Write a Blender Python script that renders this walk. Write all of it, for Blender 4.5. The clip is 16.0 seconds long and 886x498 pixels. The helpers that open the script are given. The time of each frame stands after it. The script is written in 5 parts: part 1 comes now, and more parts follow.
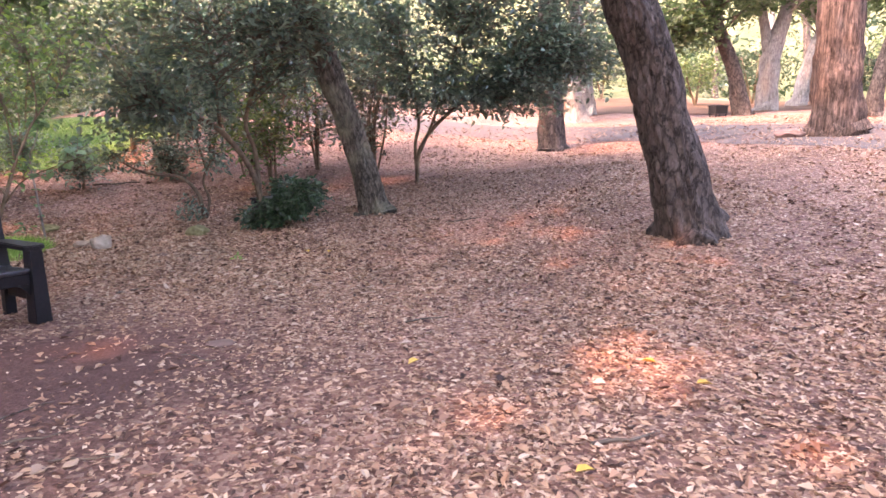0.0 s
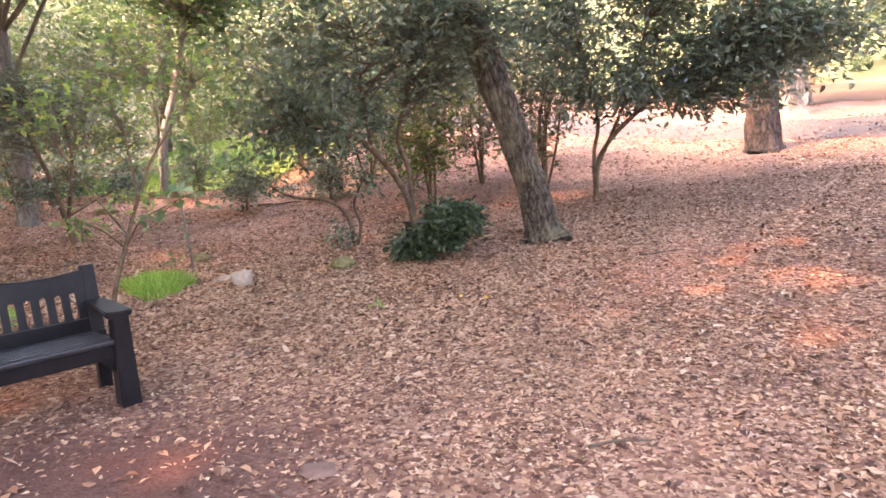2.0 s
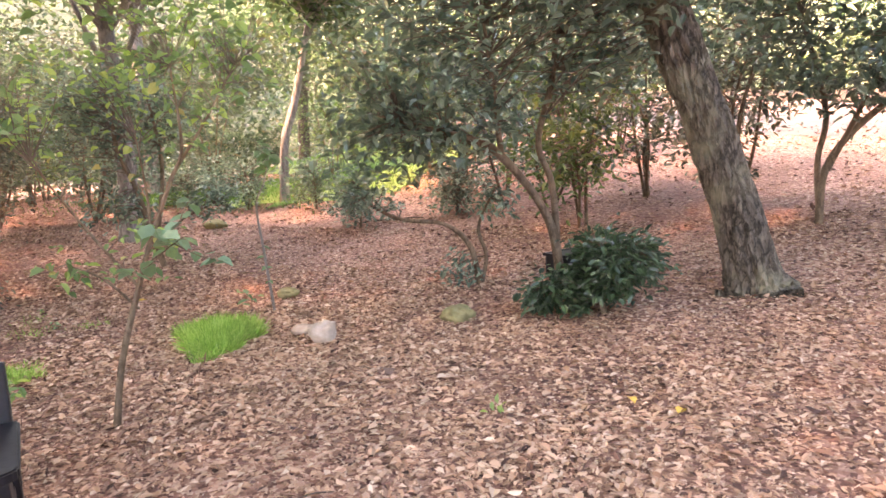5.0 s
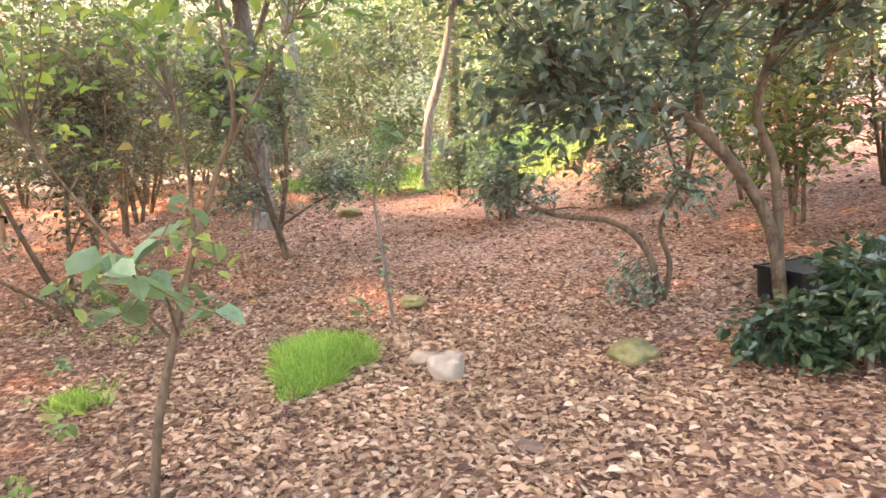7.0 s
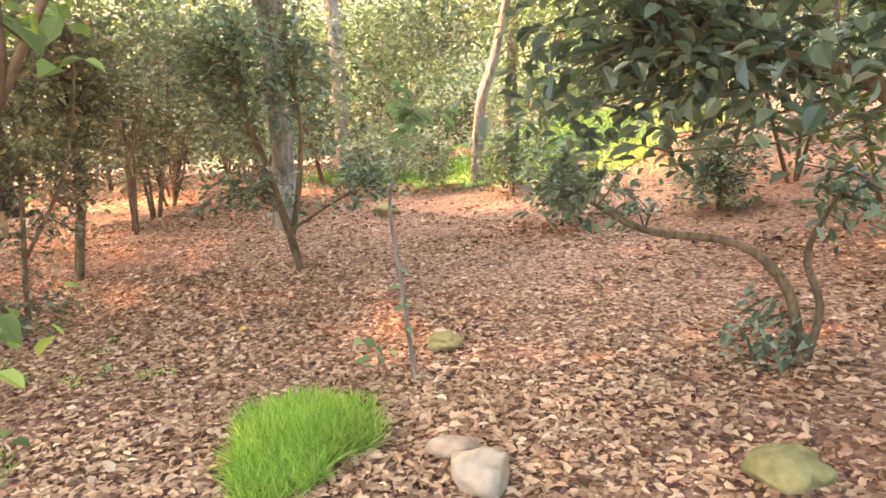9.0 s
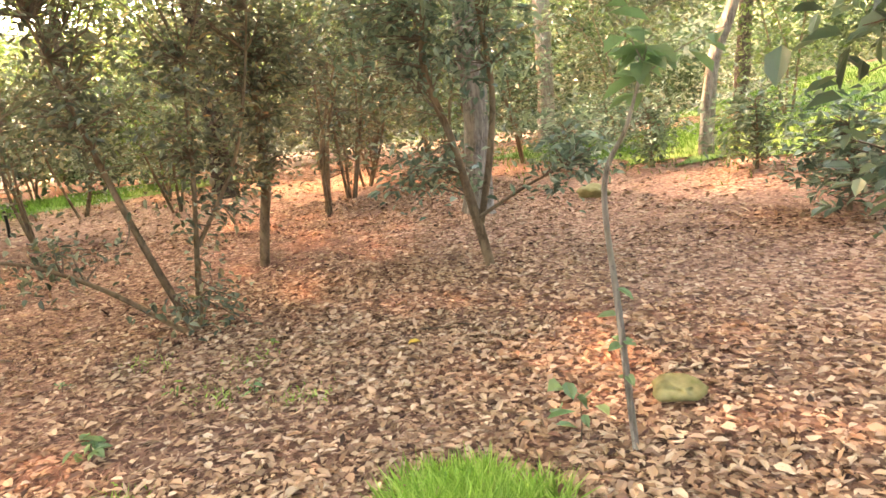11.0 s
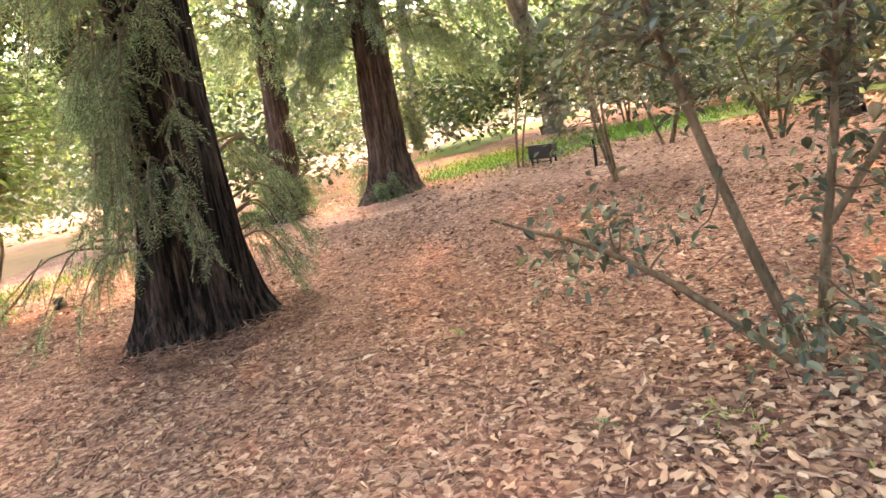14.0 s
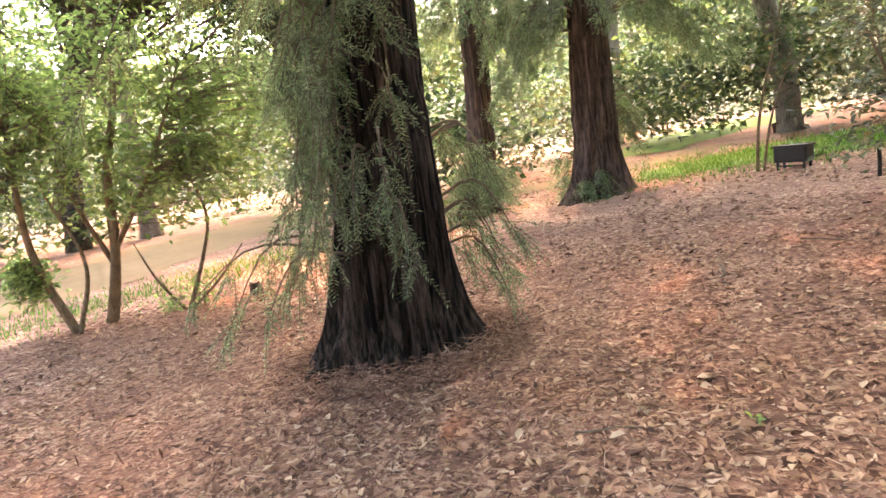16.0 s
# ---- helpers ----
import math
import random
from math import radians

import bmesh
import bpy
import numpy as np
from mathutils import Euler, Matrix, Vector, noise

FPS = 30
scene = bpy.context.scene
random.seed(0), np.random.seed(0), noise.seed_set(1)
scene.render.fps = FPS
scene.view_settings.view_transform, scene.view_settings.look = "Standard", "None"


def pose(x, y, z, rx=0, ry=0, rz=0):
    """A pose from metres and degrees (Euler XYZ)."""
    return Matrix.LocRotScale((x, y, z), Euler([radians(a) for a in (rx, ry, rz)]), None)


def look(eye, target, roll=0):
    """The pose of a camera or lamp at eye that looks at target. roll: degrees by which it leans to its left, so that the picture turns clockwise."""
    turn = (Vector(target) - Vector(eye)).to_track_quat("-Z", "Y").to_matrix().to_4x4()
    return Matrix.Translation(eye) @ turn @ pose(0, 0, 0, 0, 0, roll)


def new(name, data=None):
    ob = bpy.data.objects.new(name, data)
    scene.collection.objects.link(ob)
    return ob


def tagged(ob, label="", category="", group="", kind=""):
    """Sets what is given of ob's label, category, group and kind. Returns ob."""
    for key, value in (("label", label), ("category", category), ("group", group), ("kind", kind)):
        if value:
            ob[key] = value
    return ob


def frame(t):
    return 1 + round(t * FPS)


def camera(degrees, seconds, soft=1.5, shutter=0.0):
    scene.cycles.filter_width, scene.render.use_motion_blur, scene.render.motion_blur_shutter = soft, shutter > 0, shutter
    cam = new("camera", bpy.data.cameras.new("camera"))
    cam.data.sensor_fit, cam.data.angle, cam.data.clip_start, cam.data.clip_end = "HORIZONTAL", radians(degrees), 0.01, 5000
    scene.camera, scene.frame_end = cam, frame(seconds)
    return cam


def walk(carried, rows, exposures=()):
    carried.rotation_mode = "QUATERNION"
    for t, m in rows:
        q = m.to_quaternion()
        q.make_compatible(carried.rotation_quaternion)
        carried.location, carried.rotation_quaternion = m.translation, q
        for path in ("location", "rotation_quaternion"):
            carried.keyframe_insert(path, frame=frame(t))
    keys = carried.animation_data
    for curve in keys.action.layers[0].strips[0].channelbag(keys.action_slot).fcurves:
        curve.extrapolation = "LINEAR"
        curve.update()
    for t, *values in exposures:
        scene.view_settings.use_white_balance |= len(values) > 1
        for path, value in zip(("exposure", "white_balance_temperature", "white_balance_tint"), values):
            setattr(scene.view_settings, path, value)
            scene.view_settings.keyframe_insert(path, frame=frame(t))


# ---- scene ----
cam = camera(69.1, 16.0, soft=1.6)
METRES, EYE, TILT, LEAN, TURN = 12.1, 1.5, 0.0, 0.0, -3.7
ROWS = [
    (0.0, 0.0, 0.0, 0.0, -0.06, -9.97, 0.35),
    (0.5, -0.0052, 0.0347, 0.0051, 2.64, -10.21, 0.86),
    (1.0, -0.0007, 0.0723, 0.0059, 7.48, -10.02, 1.8),
    (1.5, -0.0032, 0.1076, 0.005, 10.28, -10.1, 2.1),
    (2.0, -0.0129, 0.1442, 0.0113, 14.94, -9.43, 2.74),
    (2.5, -0.0183, 0.1792, 0.0162, 22.02, -8.18, 3.27),
    (3.0, -0.0267, 0.2097, 0.0143, 24.58, -8.23, 3.01),
    (5.5, -0.0852, 0.3651, 0.0132, 29.84, -8.67, 3.34),
    (6.0, -0.099, 0.3939, 0.0122, 33.09, -8.84, 3.18),
    (6.5, -0.1248, 0.4166, 0.0125, 35.96, -8.89, 3.46),
    (7.0, -0.1442, 0.4454, 0.0089, 41.02, -9.15, 3.89),
    (7.5, -0.1625, 0.4737, 0.0084, 44.25, -9.43, 3.84),
    (8.0, -0.1855, 0.5011, 0.0063, 45.03, -9.48, 3.62),
    (10.5, -0.2833, 0.601, 0.0029, 56.42, -10.25, 4.62),
    (11.0, -0.3071, 0.6106, -0.0002, 63.96, -10.32, 5.36),
    (11.5, -0.3397, 0.6138, -0.0042, 71.25, -10.66, 6.01),
    (12.0, -0.3704, 0.6215, -0.01, 78.49, -11.39, 6.88),
    (12.5, -0.3999, 0.6263, -0.0051, 87.57, -11.61, 8.15),
    (13.0, -0.4254, 0.6176, -0.0017, 97.24, -11.84, 9.17),
    (13.5, -0.4521, 0.6119, 0.0021, 106.51, -11.42, 10.02),
    (14.0, -0.473, 0.6093, 0.0029, 112.87, -10.93, 10.0),
    (14.5, -0.4867, 0.5884, 0.0046, 115.76, -10.42, 9.51),
    (15.0, -0.4966, 0.5622, 0.0062, 120.25, -9.98, 8.9),
    (15.5, -0.5209, 0.5497, 0.0082, 125.65, -9.42, 8.7),
    (16.0, -0.5404, 0.529, 0.0083, 128.93, -9.12, 8.1),
]
EXPOSURES = [(0.0, 3.7, 6750, 27), (1.5, 4.12, 7500, 27), (3.0, 4.15, 7700, 27), (5.5, 4.5, 7850, 22), (8.0, 4.68, 8700, 15), (11.0, 4.7, 9800, 9), (12.5, 4.85, 9100, 14), (14.0, 4.7, 8300, 14), (16.0, 4.58, 7800, 12)]
walk(cam, [(t, pose(0, 0, EYE, TILT, LEAN, TURN) @ pose(METRES * x, METRES * y, METRES * z, 90 + pitch, roll, yaw)) for t, x, y, z, yaw, pitch, roll in ROWS],
     exposures=EXPOSURES)

# ---- world and sun ----
SUN_AZ, SUN_EL = 240.0, 47.0          # compass bearing (from +y towards +x) and height of the sun, degrees
TO_SUN = Vector((math.sin(radians(SUN_AZ)) * math.cos(radians(SUN_EL)),
                 math.cos(radians(SUN_AZ)) * math.cos(radians(SUN_EL)), math.sin(radians(SUN_EL))))
world = bpy.data.worlds.new("sky")
scene.world = world
world.use_nodes = True
wn = world.node_tree.nodes
sky = wn.new("ShaderNodeTexSky")
sky.sky_type = "NISHITA"
sky.sun_disc = False
sky.sun_elevation = radians(SUN_EL)
sky.sun_rotation = radians(SUN_AZ)
sky.dust_density = 4.0
wn["Background"].inputs["Strength"].default_value = 0.15
world.node_tree.links.new(sky.outputs[0], wn["Background"].inputs["Color"])
sun = new("sun", bpy.data.lights.new("sun", "SUN"))
sun.data.energy, sun.data.angle, sun.data.color = 0.95, radians(1.2), (1.0, 0.5, 0.28)
sun.matrix_world = look(TO_SUN * 60, (0, 0, 0))

# ---- materials ----


def mat(name):
    m = bpy.data.materials.new(name)
    m.use_nodes = True
    nt = m.node_tree
    return m, nt, nt.nodes["Principled BSDF"]


def ramp(nt, fac, stops):
    r = nt.nodes.new("ShaderNodeValToRGB")
    e = r.color_ramp.elements
    while len(e) < len(stops):
        e.new(0.5)
    for el, (p, c) in zip(e, stops):
        el.position, el.color = p, (*c, 1)
    nt.links.new(fac, r.inputs[0])
    return r.outputs[0]


def coords(nt, scale=(1, 1, 1)):
    tc = nt.nodes.new("ShaderNodeTexCoord")
    mp = nt.nodes.new("ShaderNodeMapping")
    mp.inputs["Scale"].default_value = scale
    nt.links.new(tc.outputs["Object"], mp.inputs[0])
    return mp.outputs[0]


def noisy(nt, vec, scale, detail=4.0, rough=0.6, kind="ShaderNodeTexNoise"):
    n = nt.nodes.new(kind)
    n.inputs["Scale"].default_value = scale
    if kind == "ShaderNodeTexNoise":
        n.inputs["Detail"].default_value, n.inputs["Roughness"].default_value = detail, rough
    if vec is not None:
        nt.links.new(vec, n.inputs["Vector"])
    return n


def mixed(nt, fac, a, b, mode="MIX"):
    m = nt.nodes.new("ShaderNodeMixRGB")
    m.blend_type = mode
    for slot, v in zip((0, 1, 2), (fac, a, b)):
        if isinstance(v, (int, float)):
            m.inputs[slot].default_value = v
        elif isinstance(v, tuple):
            m.inputs[slot].default_value = (*v, 1)
        else:
            nt.links.new(v, m.inputs[slot])
    return m.outputs[0]


def relief(nt, bsdf, height, strength, distance=0.02):
    b = nt.nodes.new("ShaderNodeBump")
    b.inputs["Strength"].default_value, b.inputs["Distance"].default_value = strength, distance
    nt.links.new(height, b.inputs["Height"])
    nt.links.new(b.outputs[0], bsdf.inputs["Normal"])


def leaf_material(name, stops, rough=0.4, passing=0.35, spec=0.5):
    """Foliage: each leaf its own shade, some light through it."""
    m, nt, b = mat(name)
    g = nt.nodes.new("ShaderNodeNewGeometry")
    col = ramp(nt, g.outputs["Random Per Island"], stops)
    n = noisy(nt, coords(nt), 1.3, 3)
    col = mixed(nt, 0.45, col, ramp(nt, n.outputs["Fac"], [(0.3, (0.45, 0.45, 0.45)), (0.7, (1.0, 1.0, 1.0))]), "MULTIPLY")
    nt.links.new(col, b.inputs["Base Color"])
    b.inputs["Roughness"].default_value = rough
    b.inputs["Specular IOR Level"].default_value = spec
    if passing:
        tr = nt.nodes.new("ShaderNodeBsdfTranslucent")
        nt.links.new(mixed(nt, 1.0, col, (1.05, 1.25, 0.75), "MULTIPLY"), tr.inputs["Color"])
        mx = nt.nodes.new("ShaderNodeMixShader")
        mx.inputs[0].default_value = passing
        nt.links.new(b.outputs[0], mx.inputs[1])
        nt.links.new(tr.outputs[0], mx.inputs[2])
        nt.links.new(mx.outputs[0], nt.nodes["Material Output"].inputs["Surface"])
    return m


def bark_material(name, dark, light, stretch=(17, 17, 6), moss=None, strength=0.9, span=(0.28, 0.55, 0.78), cut=0.6, patchy=0.1):
    m, nt, b = mat(name)
    v = coords(nt, stretch)
    n1 = noisy(nt, v, 1.1, 8, 0.7)
    n2 = noisy(nt, coords(nt), 2.2, 4)
    bent = nt.nodes.new("ShaderNodeVectorMath")
    bent.operation = "MULTIPLY_ADD"
    nt.links.new(noisy(nt, v, 0.55, 5, 0.65).outputs["Color"], bent.inputs[0])
    bent.inputs[1].default_value = (3.2, 3.2, 3.2)
    nt.links.new(v, bent.inputs[2])
    vo = noisy(nt, bent.outputs[0], 0.8, kind="ShaderNodeTexVoronoi")
    vo.feature = "DISTANCE_TO_EDGE"
    pits = ramp(nt, noisy(nt, coords(nt), 26, 3, 0.7).outputs["Fac"], [(0.3, (0.25, 0.25, 0.25)), (0.42, (1, 1, 1))])
    col = ramp(nt, n1.outputs["Fac"], [(span[0], dark), (span[1], tuple(p * 0.6 + q * 0.4 for p, q in zip(dark, light))), (span[2], light)])
    # Dark cracks, deepened in colour to add the shade of the furrows
    crack = ramp(nt, vo.outputs["Distance"], [(0.0, (0.2, 0.2, 0.2)), (0.2, (1, 1, 1))])
    crack = mixed(nt, ramp(nt, noisy(nt, coords(nt), 5.5, 3).outputs["Fac"], [(0.42, (1, 1, 1)), (0.6, (patchy, patchy, patchy))]), (1, 1, 1), crack)
    col = mixed(nt, cut, col, crack, "MULTIPLY")
    col = mixed(nt, 0.55, col, pits, "MULTIPLY")
    col = mixed(nt, 0.5, col, ramp(nt, n2.outputs["Fac"], [(0.35, (0.6, 0.6, 0.6)), (0.65, (1.15, 1.1, 1.05))]), "MULTIPLY")
    if moss:
        col = mixed(nt, ramp(nt, n2.outputs["Fac"], [(0.5, (0, 0, 0)), (0.68, (0.7, 0.7, 0.7))]), col, moss)
    nt.links.new(col, b.inputs["Base Color"])
    b.inputs["Roughness"].default_value = 0.9
    b.inputs["Specular IOR Level"].default_value = 0.2
    hsum = mixed(nt, 0.5, n1.outputs["Fac"], crack)
    relief(nt, b, hsum, strength, 0.03)
    return m


def plain_material(name, a, c, scale=30, rough=0.6, metal=0.0, bump=0.15, spec=0.4):
    m, nt, b = mat(name)
    n = noisy(nt, coords(nt), scale, 6)
    n2 = noisy(nt, coords(nt), scale / 9, 3)
    col = mixed(nt, 0.5, ramp(nt, n.outputs["Fac"], [(0.3, a), (0.7, c)]), ramp(nt, n2.outputs["Fac"], [(0.35, a), (0.65, c)]))
    nt.links.new(col, b.inputs["Base Color"])
    b.inputs["Roughness"].default_value, b.inputs["Metallic"].default_value = rough, metal
    b.inputs["Specular IOR Level"].default_value = spec
    relief(nt, b, n.outputs["Fac"], bump, 0.01)
    return m


LITTER = [(0.0, (0.07, 0.038, 0.03)), (0.22, (0.22, 0.115, 0.08)), (0.5, (0.45, 0.262, 0.17)),
          (0.82, (0.57, 0.37, 0.245)), (1.0, (0.66, 0.5, 0.37))]
M_LITTER = leaf_material("dead_leaves", LITTER, rough=0.75, passing=0.0, spec=0.25)


def ground_material():
    """Soil under trodden dead leaves: leaf-sized flecks, bare purple-brown patches."""
    m, nt, b = mat("leaf_strewn_soil")
    v = coords(nt)
    vo = noisy(nt, coords(nt, (1, 1, 1)), 34, kind="ShaderNodeTexVoronoi")
    vo.inputs["Randomness"].default_value = 1.0
    sep = nt.nodes.new("ShaderNodeSeparateColor")
    nt.links.new(vo.outputs["Color"], sep.inputs[0])
    leafy = ramp(nt, sep.outputs[0], [(0.0, (0.12, 0.062, 0.05)), (0.3, (0.26, 0.142, 0.104)), (0.65, (0.43, 0.25, 0.18)), (1.0, (0.62, 0.44, 0.33))])
    fine = noisy(nt, v, 60, 6, 0.7)
    soil = ramp(nt, fine.outputs["Fac"], [(0.3, (0.1, 0.055, 0.046)), (0.7, (0.26, 0.15, 0.12))])
    big = noisy(nt, v, 0.55, 5, 0.6)
    col = mixed(nt, ramp(nt, big.outputs["Fac"], [(0.4, (0.4, 0.4, 0.4)), (0.6, (0.95, 0.95, 0.95))]), soil, leafy)
    wide = noisy(nt, v, 0.16, 4)
    col = mixed(nt, 0.6, col, ramp(nt, wide.outputs["Fac"], [(0.35, (0.72, 0.68, 0.7)), (0.65, (1.15, 1.1, 1.05))]), "MULTIPLY")
    worn = nt.nodes.new("ShaderNodeVectorMath")      # bare trodden soil before the bench
    worn.operation = "DISTANCE"
    bend = nt.nodes.new("ShaderNodeVectorMath")
    bend.operation = "ADD"
    nt.links.new(v, bend.inputs[0])
    nt.links.new(noisy(nt, v, 1.1, 5, 0.65).outputs["Color"], bend.inputs[1])
    nt.links.new(bend.outputs[0], worn.inputs[0])
    worn.inputs[1].default_value = (-1.9, 4.5, 0.5)
    bare = nt.nodes.new("ShaderNodeMapRange")
    bare.inputs["From Min"].default_value, bare.inputs["From Max"].default_value = 0.7, 1.9
    bare.inputs["To Min"].default_value, bare.inputs["To Max"].default_value = 0.95, 0.0
    nt.links.new(worn.outputs["Value"], bare.inputs["Value"])
    col = mixed(nt, bare.outputs["Result"], col, ramp(nt, fine.outputs["Fac"], [(0.3, (0.075, 0.04, 0.037)), (0.7, (0.19, 0.11, 0.095))]))
    away = nt.nodes.new("ShaderNodeVectorMath")      # grassy slopes past the woods
    away.operation = "LENGTH"
    nt.links.new(v, away.inputs[0])
    span = nt.nodes.new("ShaderNodeMapRange")
    span.inputs["From Min"].default_value, span.inputs["From Max"].default_value = 38, 62
    nt.links.new(away.outputs["Value"], span.inputs["Value"])
    meadow = ramp(nt, noisy(nt, v, 0.12, 6, 0.65).outputs["Fac"], [(0.35, (0.036, 0.046, 0.028)), (0.55, (0.05, 0.058, 0.036)), (0.7, (0.07, 0.07, 0.046))])
    col = mixed(nt, span.outputs["Result"], col, meadow)
    east = nt.nodes.new("ShaderNodeVectorMath")      # open dry grass on the hillside beyond the clearing
    east.operation = "DOT_PRODUCT"
    nt.links.new(v, east.inputs[0])
    east.inputs[1].default_value = (0.48, 0.88, 0.0)
    open_slope = nt.nodes.new("ShaderNodeMapRange")
    open_slope.inputs["From Min"].default_value, open_slope.inputs["From Max"].default_value = 42, 52
    nt.links.new(east.outputs["Value"], open_slope.inputs["Value"])
    dry = ramp(nt, noisy(nt, v, 0.2, 5, 0.6).outputs["Fac"], [(0.35, (0.09, 0.105, 0.048)), (0.65, (0.165, 0.165, 0.085))])
    col = mixed(nt, open_slope.outputs["Result"], col, dry)
    nt.links.new(col, b.inputs["Base Color"])
    b.inputs["Roughness"].default_value = 0.95
    b.inputs["Specular IOR Level"].default_value = 0.15
    relief(nt, b, mixed(nt, 0.5, vo.outputs["Distance"], fine.outputs["Fac"]), 0.7, 0.03)
    return m


M_GROUND = ground_material()


def piece_material():
    """Single dead leaves, each with its own shade."""
    m, nt, b = mat("single_dead_leaf")
    info = nt.nodes.new("ShaderNodeObjectInfo")
    n = noisy(nt, coords(nt), 40, 4)
    col = mixed(nt, 0.4, ramp(nt, info.outputs["Random"], LITTER), ramp(nt, n.outputs["Fac"], [(0.3, (0.55, 0.5, 0.45)), (0.7, (1.0, 1.0, 1.0))]), "MULTIPLY")
    nt.links.new(col, b.inputs["Base Color"])
    b.inputs["Roughness"].default_value, b.inputs["Specular IOR Level"].default_value = 0.75, 0.25
    return m


M_PIECE = piece_material()
M_TAN = leaf_material("pale_tan_leaves", [(0.0, (0.26, 0.145, 0.1)), (0.35, (0.54, 0.335, 0.22)), (0.8, (0.69, 0.465, 0.32)), (1.0, (0.76, 0.58, 0.43))], 0.7, 0.0, 0.3)
# Duff colour also carries the shade round the big redwood
M_DUFF = leaf_material("redwood_duff_with_shade", [(0.0, (0.06, 0.03, 0.024)), (0.45, (0.26, 0.138, 0.1)), (0.85, (0.43, 0.25, 0.18)), (1.0, (0.58, 0.41, 0.31))], 0.85, 0.0, 0.2)
M_ROAD = plain_material("worn_grey_path", (0.115, 0.09, 0.083), (0.165, 0.13, 0.119), 14, 0.95, spec=0.1)
# Tan dirt twice: M_DIRT darkened to offset sun, M_TRACK paled to offset shade
M_DIRT = plain_material("dry_tan_dirt_toned_for_sun", (0.1, 0.06, 0.038), (0.15, 0.09, 0.057), 6, 0.95, spec=0.1)
M_TRACK = plain_material("trodden_tan_soil_toned_for_shade", (0.19, 0.128, 0.072), (0.28, 0.19, 0.11), 5, 0.95, spec=0.1)
M_LAWN = plain_material("short_lawn", (0.09, 0.14, 0.04), (0.15, 0.225, 0.07), 22, 0.9, bump=0.6, spec=0.1)
M_GRASS = leaf_material("fresh_grass", [(0.0, (0.2, 0.36, 0.09)), (0.6, (0.4, 0.58, 0.17)), (1.0, (0.6, 0.72, 0.3))], 0.6, 0.5, 0.2)
M_LAWNBLADE = leaf_material("lawn_blades", [(0.0, (0.08, 0.155, 0.04)), (0.6, (0.13, 0.25, 0.06)), (1.0, (0.23, 0.36, 0.12))], 0.6, 0.4, 0.2)
M_OAK = bark_material("oak_bark", (0.05, 0.039, 0.034), (0.26, 0.21, 0.185), stretch=(13, 13, 5.5), cut=0.95, patchy=0.45)
M_OAK_MOSS = bark_material("mossy_oak_bark", (0.08, 0.067, 0.052), (0.36, 0.305, 0.245), moss=(0.27, 0.25, 0.17), stretch=(19, 19, 6.5), strength=1.0, cut=0.9, patchy=0.8)
M_GREY = bark_material("pale_grey_bark", (0.2, 0.18, 0.162), (0.56, 0.5, 0.45), stretch=(18, 18, 3))
M_RED = bark_material("red_brown_fibrous_bark", (0.024, 0.016, 0.013), (0.29, 0.205, 0.175), stretch=(18, 18, 1.1), strength=1.0, span=(0.36, 0.55, 0.72))
M_CHAR = bark_material("charred_fibrous_bark", (0.006, 0.005, 0.005), (0.2, 0.145, 0.128), stretch=(20, 20, 1.5), strength=1.0, span=(0.43, 0.59, 0.74))
M_STEM = bark_material("smooth_shrub_bark", (0.14, 0.1, 0.068), (0.36, 0.27, 0.185), stretch=(14, 14, 5), strength=0.3)
M_TWIG = plain_material("twig_bark", (0.09, 0.065, 0.05), (0.2, 0.15, 0.11), 20, 0.85)
# The paler bluish stops paint sky highlights onto dark glossy leaves
M_CAM = leaf_material("glossy_dark_leaves_sky_sheen", [(0.0, (0.05, 0.085, 0.064)), (0.4, (0.12, 0.185, 0.14)), (0.8, (0.25, 0.325, 0.25)), (1.0, (0.38, 0.44, 0.33))], 0.38, 0.26, 0.9)
M_SHINY = leaf_material("shiny_deep_green_leaves", [(0.0, (0.022, 0.05, 0.026)), (0.5, (0.05, 0.105, 0.05)), (1.0, (0.11, 0.19, 0.09))], 0.32, 0.2, 0.8)
M_CAM2 = leaf_material("dusty_grey_green_leaves", [(0.0, (0.055, 0.068, 0.048)), (0.55, (0.13, 0.155, 0.107)), (0.9, (0.28, 0.3, 0.21)), (1.0, (0.32, 0.22, 0.12))], 0.4, 0.2, 0.7)
M_BRIGHT = leaf_material("bright_spring_leaves", [(0.0, (0.08, 0.125, 0.05)), (0.5, (0.15, 0.21, 0.085)), (1.0, (0.28, 0.34, 0.13))], 0.5, 0.35, 0.4)
# Brighter version of M_BRIGHT, with sunlight put into the leaf colour
M_FRESH_SUN = leaf_material("fresh_leaves_sun_in_colour", [(0.0, (0.14, 0.2, 0.1)), (0.5, (0.26, 0.34, 0.17)), (1.0, (0.44, 0.51, 0.26))], 0.45, 0.58, 0.4)
M_PALE = leaf_material("soft_blue_green_leaves", [(0.0, (0.12, 0.21, 0.13)), (0.7, (0.26, 0.39, 0.25)), (1.0, (0.42, 0.52, 0.28))], 0.5, 0.45, 0.3)
M_SAP = leaf_material("soft_spring_leaves", [(0.0, (0.14, 0.22, 0.11)), (0.5, (0.3, 0.42, 0.2)), (0.9, (0.5, 0.62, 0.2)), (1.0, (0.5, 0.36, 0.2))], 0.45, 0.5, 0.4)
M_SAPLEAF = plain_material("soft_grey_green_leaf", (0.12, 0.2, 0.11), (0.24, 0.34, 0.19), 9, 0.5, bump=0.1)
M_OAKLEAF = leaf_material("oak_leaves", [(0.0, (0.052, 0.08, 0.048)), (0.6, (0.098, 0.142, 0.08)), (1.0, (0.18, 0.215, 0.115))], 0.5, 0.55, 0.4)
